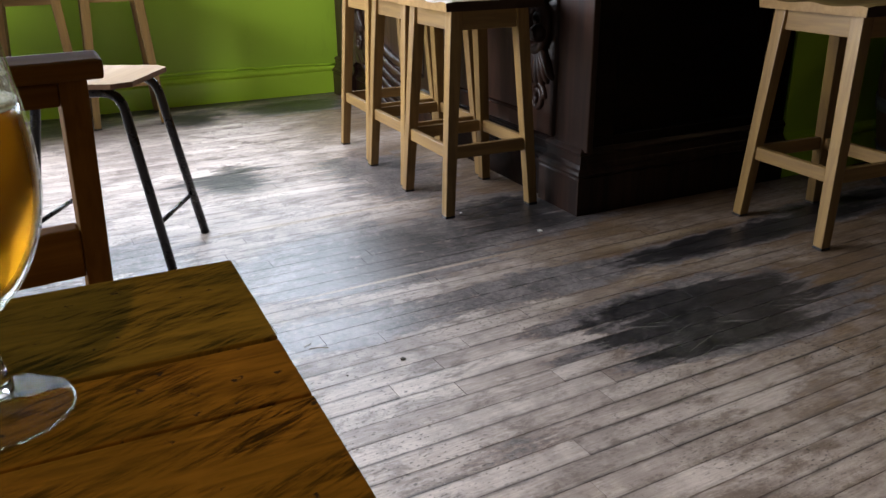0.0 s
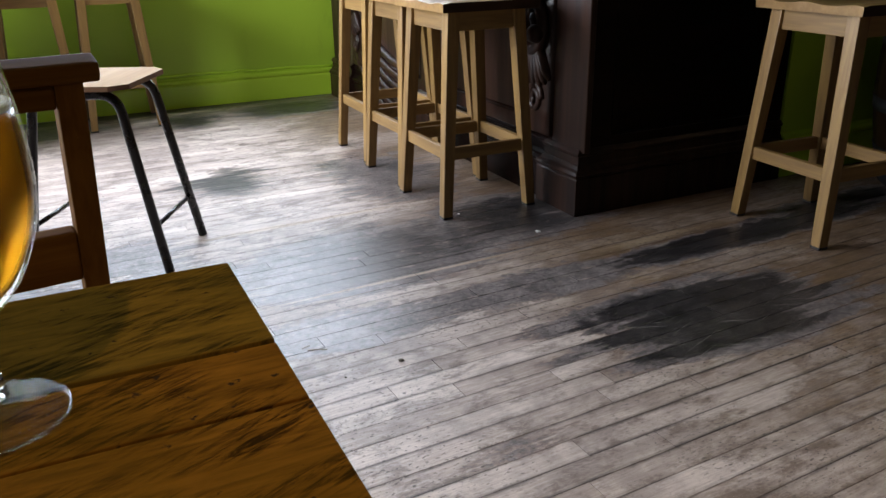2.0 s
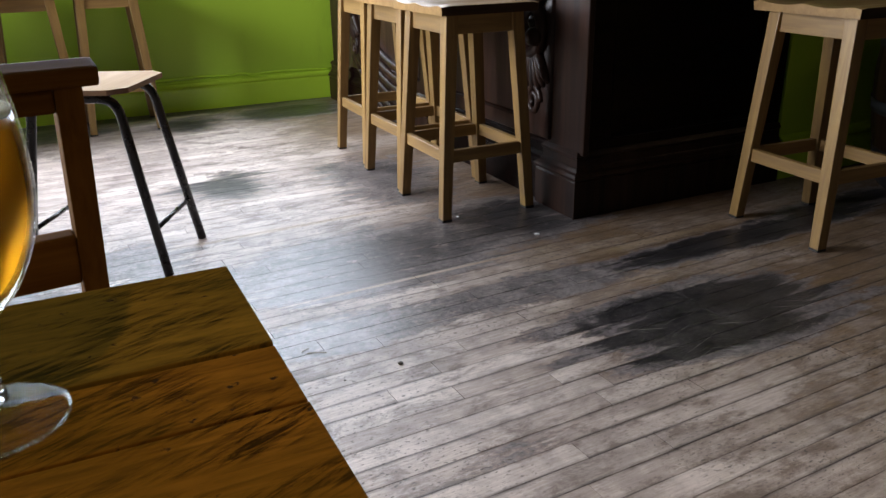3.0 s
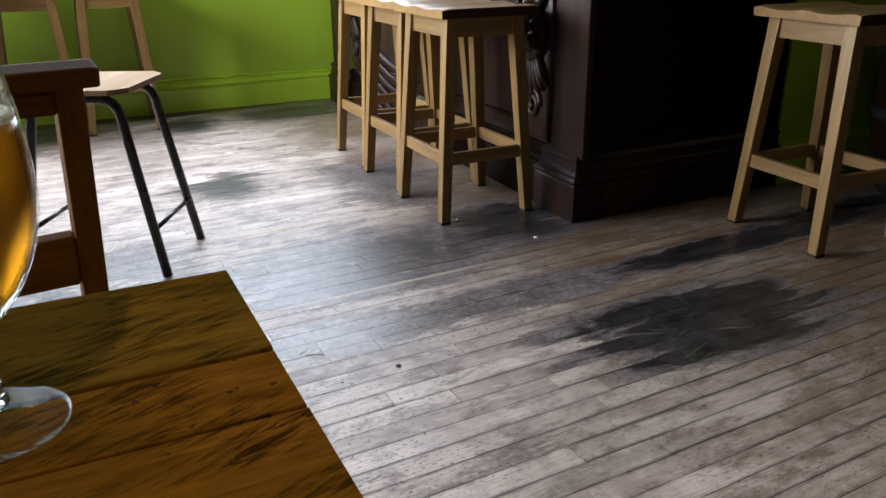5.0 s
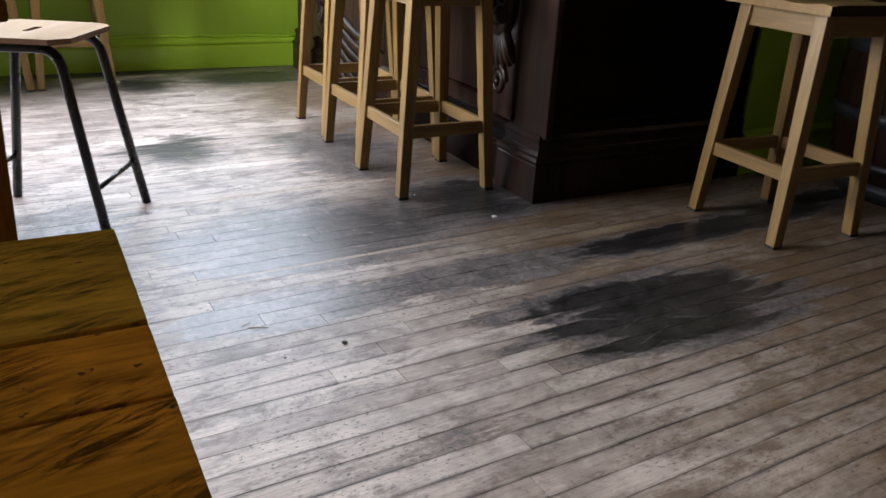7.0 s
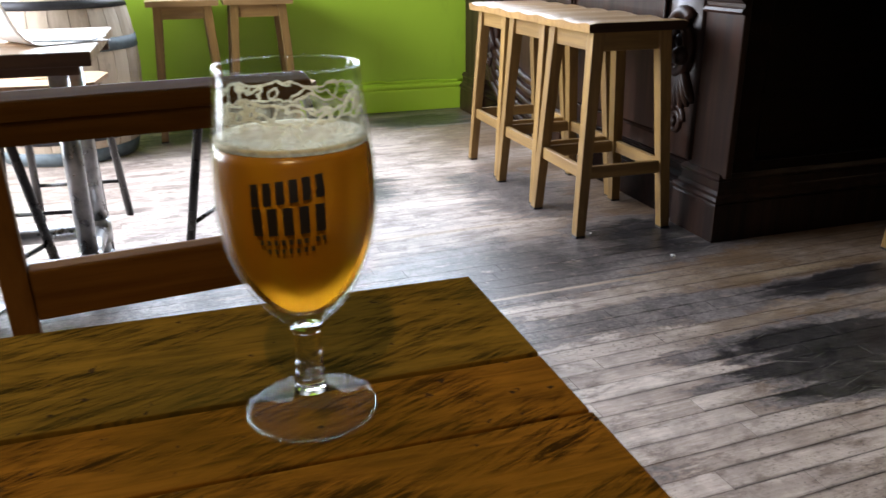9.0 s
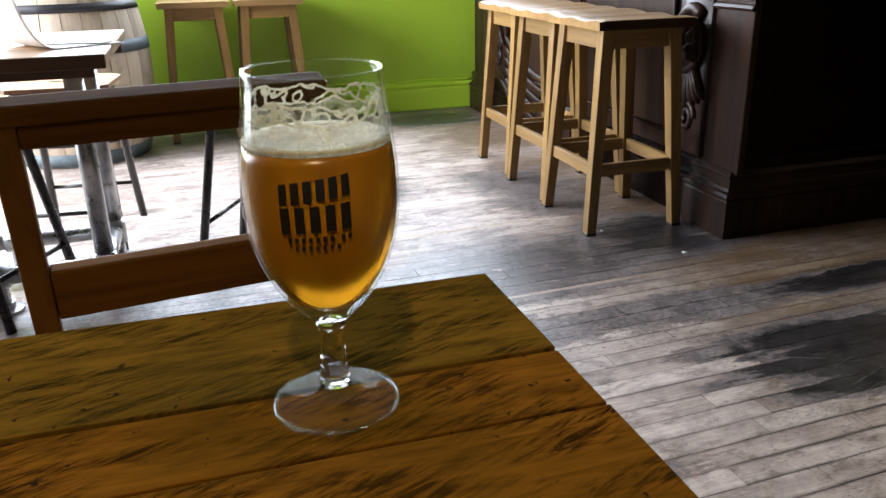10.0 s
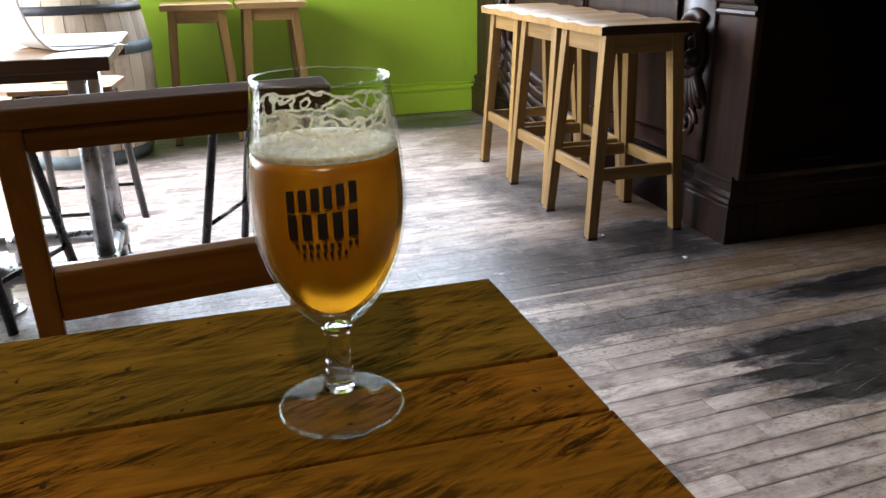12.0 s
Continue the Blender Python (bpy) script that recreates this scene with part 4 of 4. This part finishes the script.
def sheet(name, m, w, d, curl, label):
    n = bmesh.new()
    g = {}
    for i in range(21):
        for j in range(9):
            x, y = -w / 2 + w * i / 20, -d / 2 + d * j / 8
            t = max(0.0, -x / w - 0.05)
            g[i, j] = n.verts.new((x + curl * t * t * 0.6, y, 0.0012 + curl * t * t * 2.2))
    for i in range(20):
        for j in range(8):
            n.faces.new((g[i, j], g[i + 1, j], g[i + 1, j + 1], g[i, j + 1]))
    top = bmesh.ops.extrude_face_region(n, geom=n.faces[:])["geom"]
    bmesh.ops.translate(n, vec=(0, 0, 0.0008), verts=[v for v in top if isinstance(v, bmesh.types.BMVert)])
    bmesh.ops.recalc_face_normals(n, faces=n.faces)
    ob = part(name, n, PAPER, None, "", True)
    ob.matrix_world = m
    return tagged(ob, label, "paper")


sheet("menu", pose(-0.555, 2.35, 0.7525, 0, 0, 32), 0.34, 0.22, 0.42, "open white menu with a curled page on the table")
sheet("paper_sheet", pose(-0.475, 2.41, 0.7560, 0, 0, -14), 0.18, 0.13, 0.0, "white paper sheet lying on the pub table")

# ---- oak barrel ----
BARREL_H = 0.90


def barrel_radius(z):
    t = z / BARREL_H * 2 - 1
    return 0.325 + 0.075 * (1 - t * t)


def make_barrel(name, m, label, stave, hoop, hoop_2, staves=26):
    """An upright cask of bent staves with six iron hoops and a sunk head."""
    cask = thing(name, m, label, "barrel")
    for k in range(staves):
        n = bmesh.new()
        a0, a1 = (k + 0.018) / staves * 2 * math.pi, (k + 0.982) / staves * 2 * math.pi
        rows = []
        for i in range(13):
            z = BARREL_H * i / 12
            r = barrel_radius(z)
            rows.append([n.verts.new((rr * math.cos(a), rr * math.sin(a), z)) for rr, a in ((r, a0), (r, (a0 + a1) / 2), (r, a1), (r - 0.025, a1), (r - 0.025, a0))])
        for p, q in zip(rows, rows[1:]):
            for i in range(5):
                n.faces.new((p[i], p[(i + 1) % 5], q[(i + 1) % 5], q[i]))
        n.faces.new(rows[0][::-1])
        n.faces.new(rows[-1])
        part("stave", n, stave, cask)
    for z0, z1, mt in ((0.005, 0.075, hoop), (0.115, 0.155, hoop_2), (0.295, 0.345, hoop), (0.545, 0.605, hoop), (0.745, 0.785, hoop_2), (0.825, 0.895, hoop)):
        prof = [(barrel_radius(z0) + 0.0005, z0), (barrel_radius(z0) + 0.004, z0), (barrel_radius(z1) + 0.004, z1), (barrel_radius(z1) + 0.0005, z1)]
        part("hoop", lathe(prof, 72, True), mt, cask, "dark iron hoop" if mt == hoop_2 and hoop_2 != hoop else "", True)
    edge = barrel_radius(0.87) - 0.026
    part("head", lathe([(0, 0.865), (edge, 0.865), (edge, 0.88), (0, 0.88)], 48), stave, cask)
    return cask


make_barrel("barrel", pose(-0.79, 4.395, 0), "pale oak barrel with blue-grey iron hoops", STAVE, HOOP, DARK_HOOP)
make_barrel("barrel", pose(3.13, 1.66, 0), "dark stained barrel standing beside the green wall", MAHOGANY_Z, DARK_HOOP, DARK_HOOP)

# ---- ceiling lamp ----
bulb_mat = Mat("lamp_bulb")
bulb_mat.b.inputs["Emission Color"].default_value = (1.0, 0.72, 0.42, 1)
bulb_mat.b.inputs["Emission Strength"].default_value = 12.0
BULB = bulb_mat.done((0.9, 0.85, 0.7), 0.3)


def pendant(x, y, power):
    """A bulb under a small black shade on a cord, with its light; the unseen shade is added to keep it off the bar."""
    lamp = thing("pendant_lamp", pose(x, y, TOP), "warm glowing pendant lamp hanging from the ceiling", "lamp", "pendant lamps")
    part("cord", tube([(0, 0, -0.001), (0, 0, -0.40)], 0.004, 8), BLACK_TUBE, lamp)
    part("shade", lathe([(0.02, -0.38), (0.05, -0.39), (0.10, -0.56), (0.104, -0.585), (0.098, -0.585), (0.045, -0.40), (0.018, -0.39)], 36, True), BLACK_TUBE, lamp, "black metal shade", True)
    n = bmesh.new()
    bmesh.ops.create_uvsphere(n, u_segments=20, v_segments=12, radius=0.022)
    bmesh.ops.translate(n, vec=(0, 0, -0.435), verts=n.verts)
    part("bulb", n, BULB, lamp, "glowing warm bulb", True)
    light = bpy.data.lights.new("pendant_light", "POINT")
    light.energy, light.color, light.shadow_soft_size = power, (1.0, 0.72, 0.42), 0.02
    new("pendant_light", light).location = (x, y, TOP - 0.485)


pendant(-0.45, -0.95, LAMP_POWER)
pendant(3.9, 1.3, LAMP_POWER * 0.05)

# ---- scraps on the floor ----
STRAW = plain("dry_straw", (0.42, 0.33, 0.22), 0.7)
CRUMB = plain("dark_crumb", (0.05, 0.035, 0.02), 0.8)


def scrap(name, x, y, bm, material, label):
    ob = part(name, bm, material)
    ob.location = (x, y, 0.0004)
    return tagged(ob, label, "litter")


def pebble(r, squash, seed):
    n = bmesh.new()
    bmesh.ops.create_icosphere(n, subdivisions=2, radius=r)
    for v in n.verts:
        v.co *= 1 + 0.35 * noise.noise(v.co * (1.4 / r) + Vector((seed, 0, 0)))
        v.co.z = v.co.z * squash + r * squash
    return n


b = tube([(-0.022, 0.006, 0.0012), (0.0, 0.0, 0.0016), (0.024, -0.012, 0.0012)], 0.0011, 8)
scrap("straw_scrap", 0.408, 1.577, b, STRAW, "short dry straw lying on the floorboards")
b = tube([(-0.012, -0.004, 0.0012), (0.010, 0.006, 0.0012)], 0.0009, 8)
scrap("straw_scrap", 0.388, 1.600, b, STRAW, "short dry straw lying on the floorboards")
scrap("crumb", 0.574, 1.427, pebble(0.007, 0.35, 1), CRUMB, "dark crumb lying on the floorboards")
scrap("crumb", 0.428, 1.415, pebble(0.003, 0.5, 2), CRUMB, "tiny dark crumb on the floorboards")
scrap("paper_scrap", 1.345, 2.03, pebble(0.010, 0.3, 3), PAPER, "torn white paper scrap by the bar")
scrap("paper_scrap", 1.19, 2.33, pebble(0.005, 0.3, 4), PAPER, "small white paper scrap under a stool")

# ---- floor boards ----
floor = thing("floor", pose(0, 0, 0, 0, 0, LAID), "worn strip floorboards with bare wood and black stain", "floor", kind="structure")
LENGTHS = (0.80, 1.20, 1.65, 2.10)
GAP = 0.0010
board_mesh = {}
rng = random.Random(7)


def board_shape(n, x0, x1, y0, y1, z):
    c = 0.0003
    lo = [n.verts.new((x, y, z - 0.018)) for x, y in ((x0, y0), (x1, y0), (x1, y1), (x0, y1))]
    mid = [n.verts.new((x, y, z - c)) for x, y in ((x0, y0), (x1, y0), (x1, y1), (x0, y1))]
    hi = [n.verts.new((x, y, z)) for x, y in ((x0 + c, y0 + c), (x1 - c, y0 + c), (x1 - c, y1 - c), (x0 + c, y1 - c))]
    n.faces.new(hi)
    for a, b in ((lo, mid), (mid, hi)):
        for i in range(4):
            n.faces.new((a[i], a[(i + 1) % 4], b[(i + 1) % 4], b[i]))


def board(length):
    if length not in board_mesh:
        n = bmesh.new()
        board_shape(n, GAP / 2, length - GAP / 2, GAP / 2, WIDTH - GAP / 2, 0)
        me = bpy.data.meshes.new("floor_board")
        n.normal_update()
        n.to_mesh(me)
        n.free()
        me.materials.append(FLOOR)
        board_mesh[length] = me
    return board_mesh[length]


JOINTS = {1.03: 0.964, 0.98: 1.184, 0.66: 1.401, 1.53: 0.643, 1.41: 0.814, 1.345: 0.707, 1.22: 0.697, 1.475: 1.038, 0.925: 0.80}
rest = bmesh.new()
count = 0
row = int((SOUTH - 0.4 - FIRST) / WIDTH)
while FIRST + row * WIDTH < NORTH + 0.2:
    y = FIRST + row * WIDTH
    x = 0.3 + rng.random() * 1.2
    for ym, xm in JOINTS.items():
        if y <= ym < y + WIDTH:
            x = xm
    spans = []
    right = x
    while right < EAST + 0.3:
        step = rng.choice(LENGTHS)
        spans.append((right, step))
        right += step
    left = x
    while left > WEST - 0.3:
        step = rng.choice(LENGTHS)
        left -= step
        spans.append((left, step))
    for x0, step in spans:
        z = rng.uniform(-0.0004, 0.0)
        near = -2.3 < x0 and x0 + step < 4.0 and 0.35 < y < 4.60 and count < 300
        if near:
            ob = new("floor_board", board(step))
            ob.parent = floor
            ob.location = (x0, y, z)
            count += 1
        else:
            board_shape(rest, x0 + GAP / 2, x0 + step - GAP / 2, y + GAP / 2, y + WIDTH - GAP / 2, z)
    row += 1
# cut the boards off at the walls
flat = Matrix.Rotation(radians(-LAID), 3, "Z")
for at, out in (((WEST, 0, 0), (-1, 0, 0)), ((EAST, 0, 0), (1, 0, 0)), ((0, SOUTH, 0), (0, -1, 0)), ((0, NORTH, 0), (0, 1, 0))):
    bmesh.ops.bisect_plane(rest, geom=rest.verts[:] + rest.edges[:] + rest.faces[:], plane_co=flat @ Vector(at), plane_no=flat @ Vector(out), clear_outer=True)
more = part("floor_boards", rest, FLOOR_REST, floor)
tagged(more, "worn strip floorboards further off", kind="stuff")
